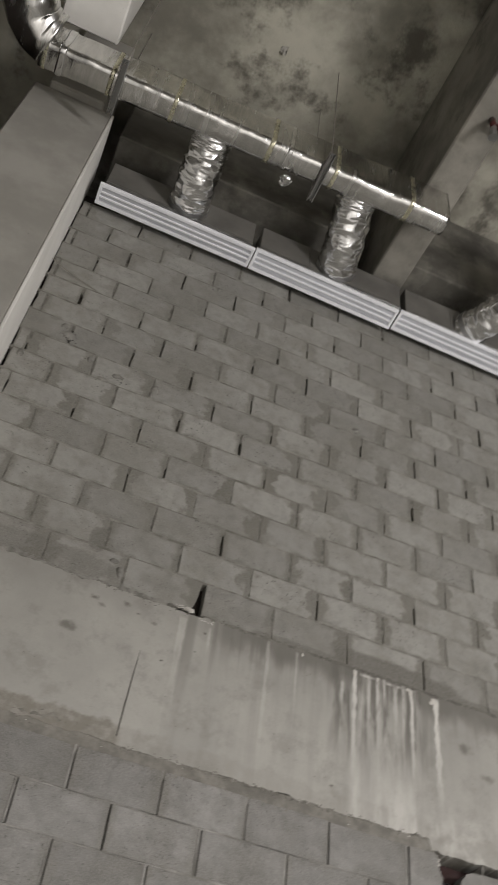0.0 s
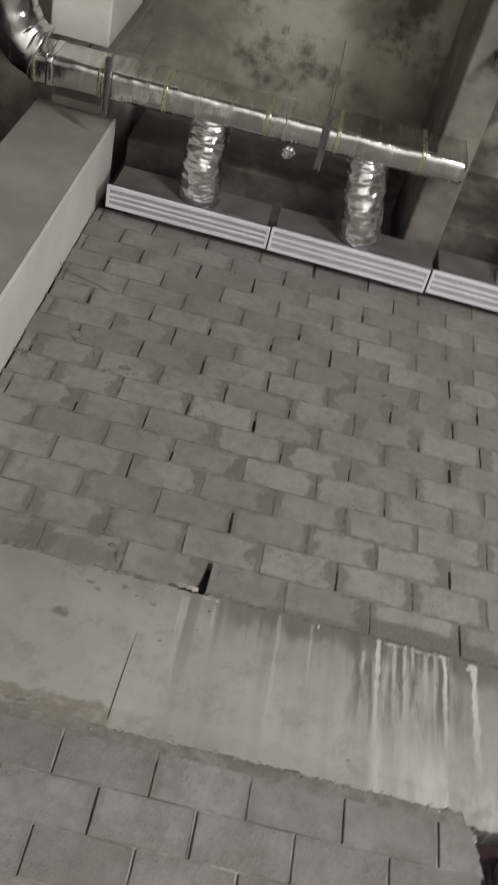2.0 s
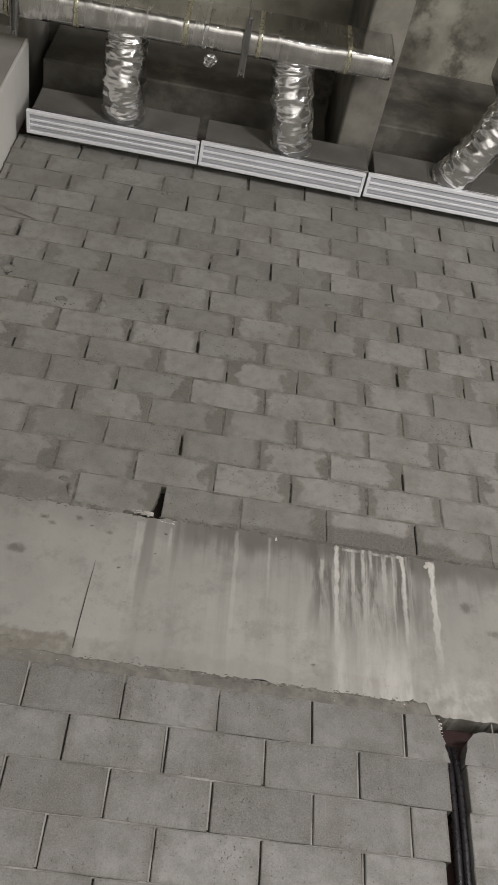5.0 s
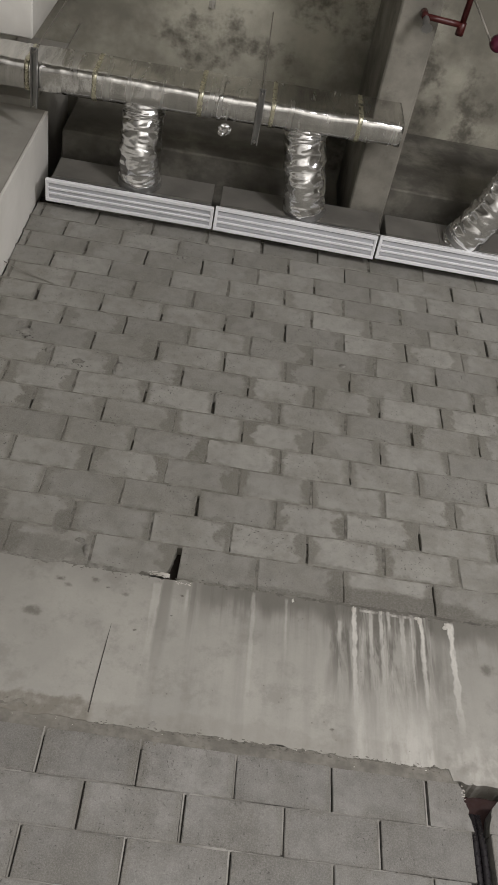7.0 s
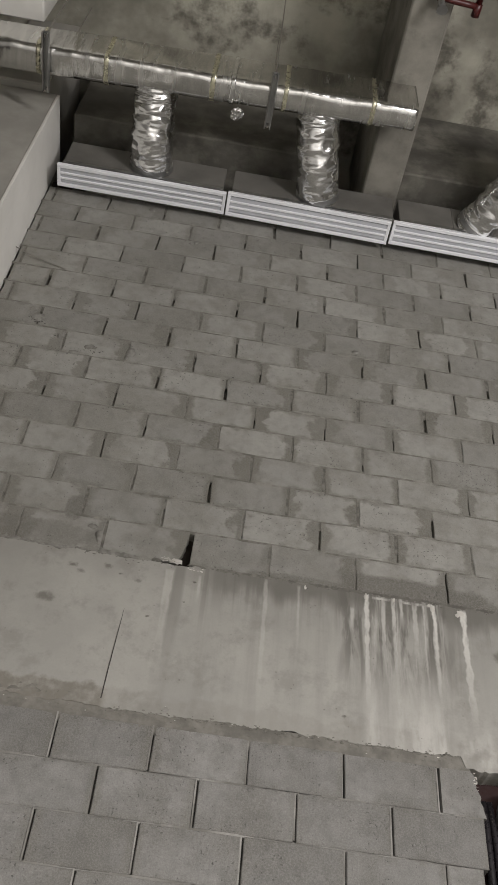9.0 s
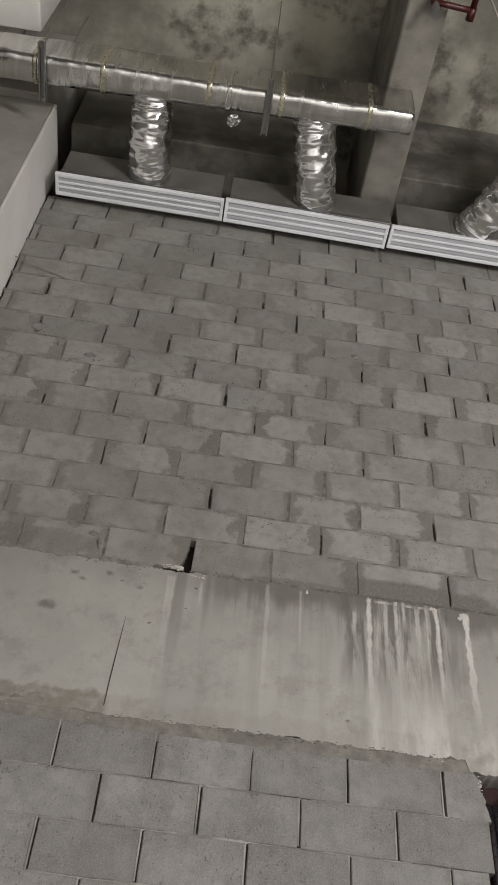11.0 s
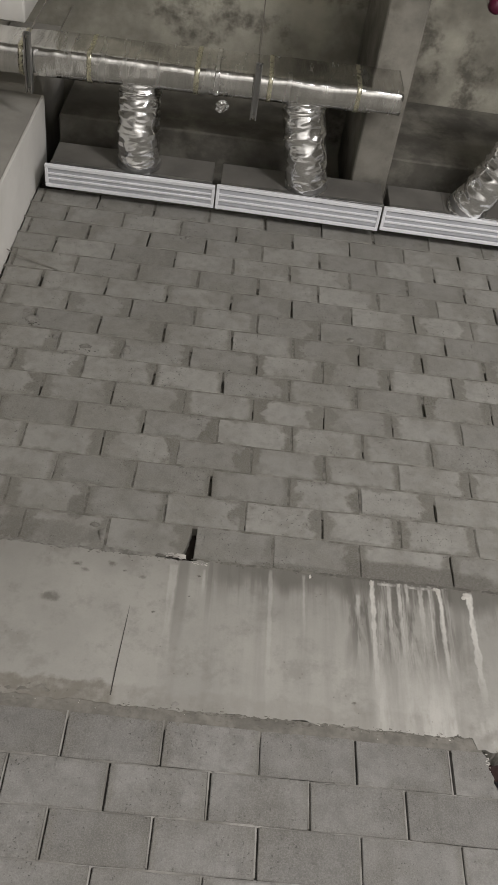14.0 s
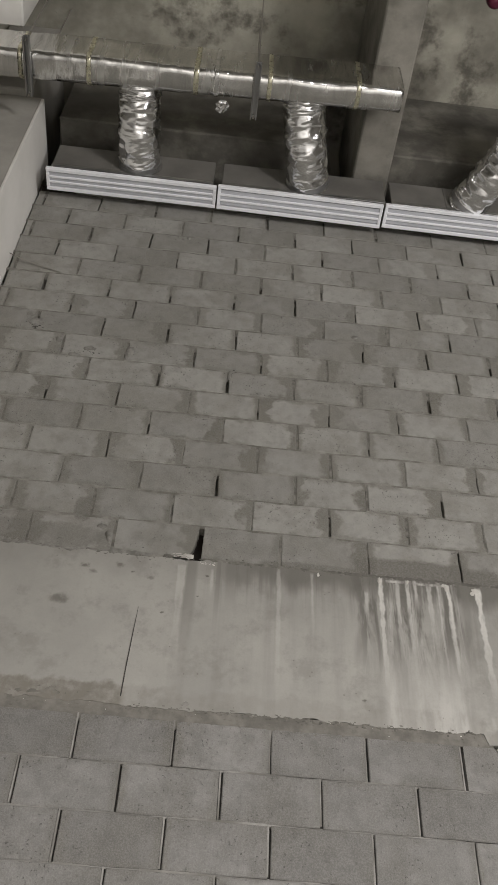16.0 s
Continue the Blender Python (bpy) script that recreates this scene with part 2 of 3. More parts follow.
    skirt = g.math("MULTIPLY", g.math("MULTIPLY", g.ramp(x, 2.35, 2.45), g.ramp(z, 3.45, 3.72, 0.4, 0.0)), g.ramp(g.noise(p, 7, 4, 0.6), 0.4, 0.62))
    lime = g.math("MAXIMUM", lime, skirt)
    head = g.math("MULTIPLY", g.ramp(g.math("ABSOLUTE", g.math("SUBTRACT", z, 4.218)), 0.003, 0.012, 1.0, 0.0), g.ramp(g.math("ABSOLUTE", g.math("SUBTRACT", x, 2.185)), 0.16, 0.18, 0.8, 0.0))
    lime = g.math("MAXIMUM", lime, g.math("MULTIPLY", head, g.ramp(g.noise(g.scaled(p, (16, 1, 9)), 1.0, 3), 0.4, 0.6)))
    rough_lime = g.math("MULTIPLY", lime, g.ramp(g.noise(g.scaled(p, (40, 1, 12)), 1.0, 4), 0.25, 0.55, 0.45, 1.0))
    base = g.mix(rough_lime, base, (0.60, 0.585, 0.54))
    grain = g.noise(p, 110, 3, 0.7)
    base = g.mix(g.ramp(grain, 0.35, 0.75, 0.0, 0.1), base, (0.2, 0.19, 0.17))
    pit = g.math("MULTIPLY", g.ramp(g.cells(p, 24), 0.05, 0.11, 1.0, 0.0), g.ramp(g.noise(p, 5, 2), 0.5, 0.6))
    base = g.mix(g.math("MULTIPLY", pit, 0.55), base, (0.13, 0.12, 0.1))
    h = g.math("ADD", g.math("MULTIPLY", grain, 0.25), g.math("ADD", g.math("MULTIPLY", rough_lime, 0.6), g.noise(p, 8, 3)))
    return g.done(base, 0.88, g.math("SUBTRACT", h, pit), 0.3, 0.005)


UPPER_BLOCK = block_material("upper_block_concrete", (0.335, 0.328, 0.297), (0.215, 0.209, 0.187), 0.9, 0.62, (0.13, 0.122, 0.098), ((2.25, 4.29, 0.42, 0.07, 0.85), (2.75, 4.25, 0.3, 0.04, 0.7), (1.72, 4.25, 0.3, 0.035, 0.6), (0.25, 4.32, 0.5, 0.08, 0.5), (0.55, 4.5, 0.05, 0.09, 0.7)))
LOWER_BLOCK = block_material("lower_block_concrete", (0.265, 0.259, 0.242), (0.14, 0.136, 0.124), 0.6, 0.24, (0.135, 0.127, 0.105), pitted=0.3)
MORTAR = concrete("mortar", (0.215, 0.205, 0.178), (0.105, 0.099, 0.085), 22.0, 0.6, 0.1)
BED_MORTAR = concrete("bed_mortar", (0.275, 0.265, 0.235), (0.13, 0.123, 0.104), 11.0, 0.6, 0.1)
MORTAR_LIGHT = concrete("pale_mortar", (0.32, 0.31, 0.285), (0.15, 0.143, 0.125), 5.0, 0.6, 0.1)
FOOT_MORTAR = concrete("foot_mortar", (0.225, 0.213, 0.185), (0.125, 0.118, 0.102), 10.0, 0.6, 0.1, (0.13, 0.12, 0.1), 0.5)
DAMP_MORTAR = concrete("damp_mortar", (0.165, 0.156, 0.135), (0.095, 0.09, 0.077), 9.0, 0.6, 0.1)
MORTAR_DAB = concrete("mortar_dab", (0.275, 0.266, 0.24), (0.145, 0.139, 0.122), 20.0, 0.5, 0.1)
WHITISH = concrete("lime_crumb", (0.62, 0.60, 0.55), (0.42, 0.40, 0.36), 6.0, 0.5, 0.1)
RING = ring_beam_material()
COLUMN = concrete("column_concrete", (0.40, 0.385, 0.345), (0.30, 0.288, 0.255), 2.0, 0.5, 0.15)
PLASTER = concrete("column_plaster", (0.78, 0.765, 0.72), (0.66, 0.645, 0.60), 1.2, 0.5, 0.25)
PALE = concrete("pale_concrete", (0.80, 0.785, 0.74), (0.66, 0.645, 0.60), 1.5, 0.5, 0.3)
SLAB = concrete("slab_concrete", (0.50, 0.482, 0.40), (0.19, 0.18, 0.147), 1.3, 0.8, 0.1, (0.06, 0.054, 0.042), 0.8)
BEAM = concrete("beam_concrete", (0.29, 0.275, 0.235), (0.15, 0.142, 0.12), 1.9, 0.5, 0.2, (0.07, 0.064, 0.054), 0.6)
# stained beam concrete, darkened to paint in the shade behind boxes and ducts
SHADED_BEAM = concrete("shaded_beam_concrete", (0.225, 0.214, 0.18), (0.08, 0.075, 0.063), 1.6, 0.5, 0.3, (0.05, 0.046, 0.038), 0.6)
HALL = concrete("hall_concrete", (0.36, 0.345, 0.31), (0.25, 0.24, 0.21), 0.6, 0.5, 0.2)
FLOOR = concrete("floor_concrete", (0.60, 0.59, 0.56), (0.48, 0.47, 0.44), 0.6, 0.5, 0.0)
SLIT = plain("dark_joint_mortar", (0.07, 0.065, 0.057), 0.95)
MAROON = plain("dark_red_void", (0.03, 0.012, 0.010), 0.9)
VOID = plain("dark_void", (0.035, 0.027, 0.022), 0.95)
WHITE = plain("white_enamel", (0.86, 0.87, 0.89), 0.35, 0.0, 0.03, 40, 0.06)
SLOT = plain("slot_grey", (0.50, 0.51, 0.54), 0.5, 0.0, 0.03, 40, 0.1)
SHEET = plain("box_sheet", (0.165, 0.158, 0.142), 0.62, 0.0, 0.1, 30, 0.3)
STEEL = plain("galvanised_steel", (0.42, 0.42, 0.41), 0.4, 0.9, 0.1, 50, 0.3)
WIRE = plain("hanger_wire", (0.36, 0.34, 0.30), 0.5, 0.6, 0.05, 50, 0.2)
TAPE = plain("yellowed_tape", (0.78, 0.75, 0.57), 0.28, 0.9, 0.6, 30, 0.2)
RED = plain("red_paint", (0.065, 0.009, 0.008), 0.4, 0.0, 0.05, 30, 0.3)
BLACK = plain("black_sheath", (0.02, 0.018, 0.02), 0.3, 0.0, 0.1, 60, 0.3)
MAGENTA = plain("dark_magenta_plastic", (0.10, 0.008, 0.03), 0.4, 0.0, 0.05, 30, 0.2)
FOIL = foil_material("wrapping_foil", 0.3, 5, (0.80, 0.795, 0.77), 0.17, 0.010, 1.0, 0.0, (3.2, 0.5, 0.5))
CRUMPLED = foil_material("crumpled_foil", 0.45, 7, (0.94, 0.94, 0.93), 0.15, 0.012, 1.0, 0.0, (0.7, 1.4, 1.4))

# ---- mesh helpers ----


def mesh_of(name, bm, material, smooth=False):
    data = bpy.data.meshes.new(name)
    bm.normal_update()
    bm.to_mesh(data)
    bm.free()
    data.materials.append(material)
    if smooth:
        for f in data.polygons:
            f.use_smooth = True
    return data


def part(name, bm, material, parent=None, label="", smooth=False):
    ob = new(name, mesh_of(name, bm, material, smooth))
    ob.parent = parent
    return tagged(ob, label)


def thing(name, label, category, kind="", at=(0, 0, 0), group=""):
    ob = new(name)
    ob.location = at
    return tagged(ob, label, category, group, kind)


def box(bm, lo, hi, bevel=0.0, m=None):
    sx, sy, sz = (b - a for a, b in zip(lo, hi))
    mid = Vector([(a + b) / 2 for a, b in zip(lo, hi)])
    mat = Matrix.Translation(mid) @ Matrix.Diagonal((sx, sy, sz, 1))
    made = bmesh.ops.create_cube(bm, size=1, matrix=(m @ mat if m else mat))["verts"]
    if bevel:
        edges = list({e for v in made for e in v.link_edges})
        bmesh.ops.bevel(bm, geom=edges, offset=bevel, segments=1, affect="EDGES", profile=0.6)
    return bm


def solid(name, lo, hi, material, bevel=0.0, parent=None, label="", rough=0.0, cuts=0):
    bm = box(bmesh.new(), lo, hi, bevel)
    if cuts:
        bmesh.ops.subdivide_edges(bm, edges=bm.edges[:], cuts=cuts, use_grid_fill=True)
        for v in bm.verts:
            v.co += rough * noise.noise_vector(v.co * 6.0)
    return part(name, bm, material, parent, label)


def tube(bm, path, radius, sides=12, wave=None, cap=True):
    """A tube round a list of points; wave(i, a) scales the radius."""
    path = [Vector(p) for p in path]
    rings = []
    side = None
    for i, p in enumerate(path):
        way = (path[min(i + 1, len(path) - 1)] - path[max(i - 1, 0)]).normalized()
        if side is None:
            side = way.cross(Vector((0.13, 0.31, 0.94))).normalized()
        side = (side - way * side.dot(way)).normalized()
        other = way.cross(side)
        ring = []
        for k in range(sides):
            a = 2 * math.pi * k / sides
            r = radius * (wave(i, a) if wave else 1.0)
            ring.append(bm.verts.new(p + r * (math.cos(a) * side + math.sin(a) * other)))
        rings.append(ring)
    for r0, r1 in zip(rings, rings[1:]):
        for k in range(sides):
            bm.faces.new((r0[k], r0[(k + 1) % sides], r1[(k + 1) % sides], r1[k]))
    if cap:
        bm.faces.new(rings[0][::-1])
        bm.faces.new(rings[-1])
    return bm


def line(a, b, n):
    a, b = Vector(a), Vector(b)
    return [a.lerp(b, i / (n - 1)) for i in range(n)]


# ---- the large structure ----
FACE = 0.0          # front of the block wall
LEFT, RIGHT = -0.275, 6.4
SOFFIT, DECK = 7.85, 9.0
RING_LOW, RING_TOP = 3.455, 4.235
TOP = 7.52          # top of the upper blocks

tagged(solid("floor", (-7, -10, -0.2), (10, 0.6, 0.0), FLOOR), "pale grey concrete floor slab", "floor", kind="structure")
tagged(solid("wall_back", (-7, -10.3, 0.0), (10, -10, DECK), HALL), "bare concrete wall behind the hall", "wall", kind="structure")
tagged(solid("wall_left", (-7.3, -10, 0.0), (-7, 0.6, DECK), HALL), "bare concrete side wall", "wall", kind="structure")
tagged(solid("wall_right", (10, -10, 0.0), (10.3, 0.6, DECK), HALL), "bare concrete side wall", "wall", kind="structure")
tagged(solid("wall_void", (-7, 0.9, 0.0), (10, 1.1, DECK), VOID), "dark wall deep behind the block wall", "wall", kind="structure")
tagged(solid("ceiling", (-7.3, -10.3, DECK), (10.3, 1.1, DECK + 0.2), SLAB), "stained board-marked concrete ceiling slab", "ceiling", kind="structure")

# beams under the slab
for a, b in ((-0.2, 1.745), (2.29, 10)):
    tagged(solid("beam_along_wall", (a, -0.335, 7.94), (b, 0.25, DECK - 0.003), SHADED_BEAM, 0.012), "stained concrete beam along the head of the block wall, shade painted into its colour", "beam", kind="structure")
tagged(solid("beam_cross", (2.015, -10, SOFFIT), (2.285, 0.24, DECK - 0.006), BEAM, 0.012), "pale concrete cross beam under the ceiling slab", "beam", kind="structure")
tagged(solid("beam_column", (-0.84, -10, 7.95), (-0.415, -0.945, DECK - 0.003), PALE, 0.012), "pale concrete cross beam that stops short of the column", "beam", kind="structure")
tagged(solid("beam_stub", (-0.775, -0.56, SOFFIT), (-0.37, 0.3, DECK - 0.003), COLUMN, 0.012), "grey concrete stub resting over the column", "beam", kind="structure")

# column beside the wall, with its plastered flank
column = thing("column", "rough grey concrete column with a pale plastered flank", "column", "structure")
solid("shaft", (-0.875, -0.51, 0.0), (LEFT - 0.012, 0.3, SOFFIT - 0.003), COLUMN, 0.012, column)
bm = box(bmesh.new(), (LEFT - 0.02, -0.514, 0.0), (LEFT, 0.02, 7.825), 0.003)
for z in np.linspace(0.2, 7.6, 38):
    bmesh.ops.bisect_plane(bm, geom=bm.verts[:] + bm.edges[:] + bm.faces[:], plane_co=(0, 0, z), plane_no=(0, 0, 1))
for v in bm.verts:
    v.co.y += 0.010 * noise.noise((v.co.x * 30, 1.0, v.co.z * 5))
part("plaster_flank", bm, PLASTER, column, "pale smooth plaster coat")

# ring beam between the two fields of blocks
ring = thing("ring_beam", "pale concrete ring beam streaked with lime and drips", "beam", "structure")
bm = bmesh.new()
nx, nz = 420, 8
x0, x1 = -0.6, RIGHT
rows = []
for i in range(nz + 1):
    row = []
    for j in range(nx + 1):
        x, z = x0 + (x1 - x0) * j / nx, RING_LOW + (RING_TOP - RING_LOW) * i / nz
        if i in (0, nz):
            z += (-0.045 if i == 0 and x > 2.43 else 0.0) + 0.012 * noise.noise((x * 7, i, 0.3)) + 0.009 * noise.noise((x * 29, i, 2.3)) + 0.007 * noise.noise((x * 67, i, 4.3))
        y = FACE - 0.002 + 0.002 * noise.noise((x * 3, z * 4, 5))
        row.append(bm.verts.new((x, y, z)))
    rows.append(row)
for r0, r1 in zip(rows, rows[1:]):
    for j in range(nx):
        bm.faces.new((r0[j], r0[j + 1], r1[j + 1], r1[j]))
back = bmesh.ops.extrude_face_region(bm, geom=bm.faces[:])
for v in (g for g in back["geom"] if isinstance(g, bmesh.types.BMVert)):
    v.co.y = 0.2
bmesh.ops.recalc_face_normals(bm, faces=bm.faces[:])
part("beam_body", bm, RING, ring)
# upright formwork seam
bm = tube(bmesh.new(), [(0.872, -0.001, 3.49), (0.876, -0.003, 3.62), (0.884, -0.003, 3.80), (0.892, 0.0, 3.97)], 0.0024, 6, lambda i, a: (1.3, 1.1, 0.8, 0.3)[i])
part("seam", bm, SLIT, ring, "dark upright formwork seam")

def crumbs(name, count, xs, zs, size, material, parent, label, deep=0.012):
    bm = bmesh.new()
    for _ in range(count):
        x, z = random.uniform(*xs), random.gauss(sum(zs) / 2, (zs[1] - zs[0]) / 4)
        r = random.uniform(*size)
        made = bmesh.ops.create_icosphere(bm, subdivisions=1, radius=r)["verts"]
        sx = random.uniform(0.8, 2.2)
        for v in made:
            k = 1 + 0.35 * noise.noise(v.co / r * 1.4 + Vector((x * 50, 0, z * 50)))
            v.co = Vector((v.co.x * sx * k + x, v.co.y * 0.35 * k + FACE - 0.001, v.co.z * 0.8 * k + z))
    return tagged(part(name, bm, material, parent, label), kind="stuff")


crumbs("mortar_lumps", 220, (0.9, 2.42), (RING_LOW - 0.016, RING_LOW + 0.012), (0.002, 0.0065), MORTAR, ring, "crumbling brown mortar lumps")
crumbs("bed_crumbs", 120, (0.3, 3.6), (RING_TOP - 0.012, RING_TOP + 0.02), (0.002, 0.007), MORTAR, ring, "grey mortar crumbs under the blocks")


def smear(parent, x, z, w, h, material, label, thick=0.010):
    """A flat lump of mortar whose ragged rim runs out on the wall's face."""
    bm = bmesh.new()
    n, m = max(10, int(w / 0.008)), max(8, int(h / 0.006))
    vs = []
    for i in range(m + 1):
        row = []
        for j in range(n + 1):
            u, v = 2 * j / n - 1, 2 * i / m - 1
            rim = 0.85 - 1.25 * (abs(u) ** (2 if w < 3 * h else 5) + v * v) + 0.45 * noise.noise((x * 3 + u * w * 14, 1, z * 3 + v * h * 26)) + 0.45 * noise.noise((x * 3 + u * w * 45, 4, v * h * 45)) + 0.3 * noise.noise((x * 3 + u * w * 110, 8, v * h * 110))
            row.append(bm.verts.new((x + u * w, FACE + 0.004 - thick * max(-0.2, min(0.55, rim)) - 0.003 * noise.noise((u * w * 60, 2, v * h * 60)) - 0.002 * noise.noise((u * w * 140, 6, v * h * 140)), z + v * h)))
        vs.append(row)
    for r0, r1 in zip(vs, vs[1:]):
        for j in range(n):
            bm.faces.new((r0[j], r0[j + 1], r1[j + 1], r1[j]))
    return part("mortar_smear", bm, material, parent, label, True)


for x, w, h in ((0.18, 0.3, 0.05), (0.62, 0.25, 0.04)):
    smear(ring, x, 3.49, w, h, FOOT_MORTAR, "brown mortar splashed on the beam foot", 0.009)
for k in range(13):
    smear(ring, -0.05 + 0.135 * k + random.uniform(-0.05, 0.05), random.uniform(3.40, 3.445), random.uniform(0.08, 0.2), random.uniform(0.02, 0.04), FOOT_MORTAR, "brown mortar smeared under the beam", 0.008)
for x, z, w, h in ((2.345, 4.205, 0.018, 0.034), (2.33, 4.222, 0.016, 0.016), (2.485, 4.205, 0.026, 0.028), (2.468, 4.19, 0.016, 0.018), (2.02, 4.22, 0.014, 0.034), (2.155, 4.225, 0.012, 0.022), (1.72, 4.22, 0.008, 0.02)):
    smear(ring, x, z, w, h, WHITISH, "thick white lime crust", 0.014)
smear(ring, 1.148, 3.482, 0.034, 0.03, MORTAR_LIGHT, "pale flake of mortar at the beam foot", 0.012)
crumbs("mortar_crumbs", 110, (0.0, 2.4), (3.39, 3.455), (0.002, 0.006), FOOT_MORTAR, ring, "brown mortar crumbs under the beam")
crumbs("lime_crumbs", 14, (0.2, 2.4), (3.41, 3.47), (0.001, 0.003), WHITISH, ring, "pale lime crumbs under the beam")
crumbs("lime_crumbs", 16, (1.125, 1.175), (3.465, 3.50), (0.0015, 0.004), WHITISH, ring, "pale lime crumbs on the beam foot")

# ---- the plenum boxes with their slot diffusers ----


def diffuser(x0, x1, tilt, lean, label):
    """A slot diffuser that faces down, under its sheet plenum box."""
    near, far, low = -0.247, -0.07, 7.342
    base = thing("slot_diffuser", label, "air diffuser", at=((x0 + x1) / 2, (near + far) / 2, low), group="slot diffusers along the wall head")
    base.rotation_euler = (radians(lean), radians(tilt), 0)
    w, d = (x1 - x0) / 2, (far - near) / 2
    for y in (-d, d - 0.026):
        part("frame_rail", box(bmesh.new(), (-w, y, 0), (w, y + 0.026, 0.03), 0.003), WHITE, base)
    for x in (-w, w - 0.022):
        part("frame_end", box(bmesh.new(), (x, -d + 0.026, 0.0015), (x + 0.022, d - 0.026, 0.03), 0.003), WHITE, base)
    pitch = (2 * d - 0.052) / 3
    for i in (1, 2):
        y = -d + 0.026 + pitch * i
        part("bar", box(bmesh.new(), (-w + 0.022, y - 0.0075, 0.002), (w - 0.022, y + 0.0075, 0.026), 0.002), WHITE, base)
    for i in range(3):
        y = -d + 0.026 + pitch * (i + 0.5)
        part("slot_blade", box(bmesh.new(), (-w + 0.022, y - pitch / 2 + 0.006, 0.010), (w - 0.022, y + pitch / 2 - 0.006, 0.013), 0.0, pose(0, 0, 0, 0, 0, 0)), SLOT, base, "grey blade set back in the slot")
    return base


def plenum(x0, x1, low, high):
    base = thing("plenum_box", "dull grey sheet plenum box above the white slot diffuser", "duct box", at=((x0 + x1) / 2, -0.15, low), group="plenum boxes")
    w = (x1 - x0) / 2
    part("body", box(bmesh.new(), (-w, -0.085, 0), (w, 0.075, high - low), 0.004), SHEET, base)
    part("bottom_flange", box(bmesh.new(), (-w, -0.092, 0.002), (w, -0.086, 0.03), 0.001), STEEL, base, "bright folded flange")
    part("seam", box(bmesh.new(), (-w + 0.4, -0.0885, 0.034), (-w + 0.412, -0.0855, high - low - 0.006), 0.0), SHEET, base)
    return base


diffuser(-0.187, 1.012, 0.2, 5.0, "white three-slot linear diffuser under a plenum box")
diffuser(1.022, 2.205, 1.2, -5.0, "white three-slot linear diffuser, sagging at one end")
diffuser(2.222, 3.42, 0.8, -5.0, "white three-slot linear diffuser under a plenum box")
diffuser(3.44, 4.63, 0.3, -3.0, "white three-slot linear diffuser under a plenum box")
for a, b in ((-0.155, 0.985), (1.047, 2.222), (2.268, 3.40), (3.46, 4.6)):
    plenum(a, b, 7.387, 7.715)

# ---- ducts ----
duct = thing("air_duct", "long rectangular air duct wrapped in silver foil, with a round elbow", "air duct")
DUCT_LOW, DUCT_START, DUCT_END = 7.47, -0.83, 2.19


def duct_section(x, grow=0.0):
    """The rounded outline of the wrapped duct at x, from the top at the back round to the top at the front."""
    u = (x - 0.1) / 1.8
    back, front = -0.79 - 0.043 * u + grow, -1.0 - 0.02 * u - grow
    low, high = DUCT_LOW - grow, 7.81 + 0.065 * u + grow
    made = []
    for cy, cz, a0, r in ((back, high, 90, 0.03), (back, low, 0, 0.08), (front, low, -90, 0.05), (front, high, -180, 0.03)):
        sy, sz = (-1 if cy == back else 1), (1 if cz == low else -1)
        for k in range(6):
            a = radians(a0 - 18 * k)
            made.append((cy + sy * r + r * math.cos(a), cz + sz * r + r * math.sin(a)))
    return made


def wrapped(name, xs, grow, material, label="", sag=0.0):
    """A sleeve of foil or tape round the duct, with its faces slightly dented."""
    bm = bmesh.new()
    rings = []
    for x in xs:
        sec = duct_section(x, grow)
        ring = []
        for k, (y, z) in enumerate(sec):
            n, nn = sec[(k + 1) % len(sec)], k // 6
            for f in ((0.0,) if k % 6 != 5 else (0.0, 0.25, 0.5, 0.75)):
                q = Vector((x, y + (n[0] - y) * f, z + (n[1] - z) * f))
                dent = sag * (noise.noise((q.x * 5, q.y * 7, q.z * 7)) + 0.5 * noise.noise((q.x * 17, q.y * 9, q.z * 9)))
                ring.append(bm.verts.new(q + dent * Vector((0.2, 1, 1))))
        rings.append(ring)
    n = len(rings[0])
    for r0, r1 in zip(rings, rings[1:]):
        for k in range(n):
            bm.faces.new((r0[k], r0[(k + 1) % n], r1[(k + 1) % n], r1[k]))
    bm.faces.new(rings[0][::-1])
    bm.faces.new(rings[-1])
    bmesh.ops.recalc_face_normals(bm, faces=bm.faces[:])
    return part(name, bm, material, duct, label, smooth=True)


wrapped("duct_run", np.linspace(DUCT_START, DUCT_END, 120), 0.0, FOIL, sag=0.007)
for x, w in ((-0.80, 0.03), (-0.342, 0.03), (0.106, 0.03), (0.815, 0.034), (1.302, 0.03), (1.893, 0.03)):
    wrapped("tape_band", np.linspace(x - w / 2, x + w / 2, 4), 0.0045, TAPE, "yellowed tape wound round the duct", 0.006)
for x, w in ((-0.69, 0.05), (0.95, 0.03)):
    wrapped("foil_patch", np.linspace(x - w / 2, x + w / 2, 5), 0.006, CRUMPLED, "crumpled strip of bright foil", 0.012)
spine = [(-0.80, -0.93, 7.645), (-0.88, -0.96, 7.645), (-0.96, -1.04, 7.645), (-1.02, -1.17, 7.645), (-1.05, -1.36, 7.645), (-1.06, -1.7, 7.645), (-1.06, -4.5, 7.645)]
bend = [Vector(spine[k]).lerp(Vector(spine[k + 1]), f) for k in range(5) for f in (0.0, 0.2, 0.4, 0.6, 0.8)] + line(spine[5], spine[6], 20)
part("elbow", tube(bmesh.new(), bend, 0.185, 36, lambda i, a: 1 + 0.04 * noise.noise((i * 0.25, 2 * math.cos(a), 2 * math.sin(a)))), FOIL, duct, "dented foil elbow", smooth=True)
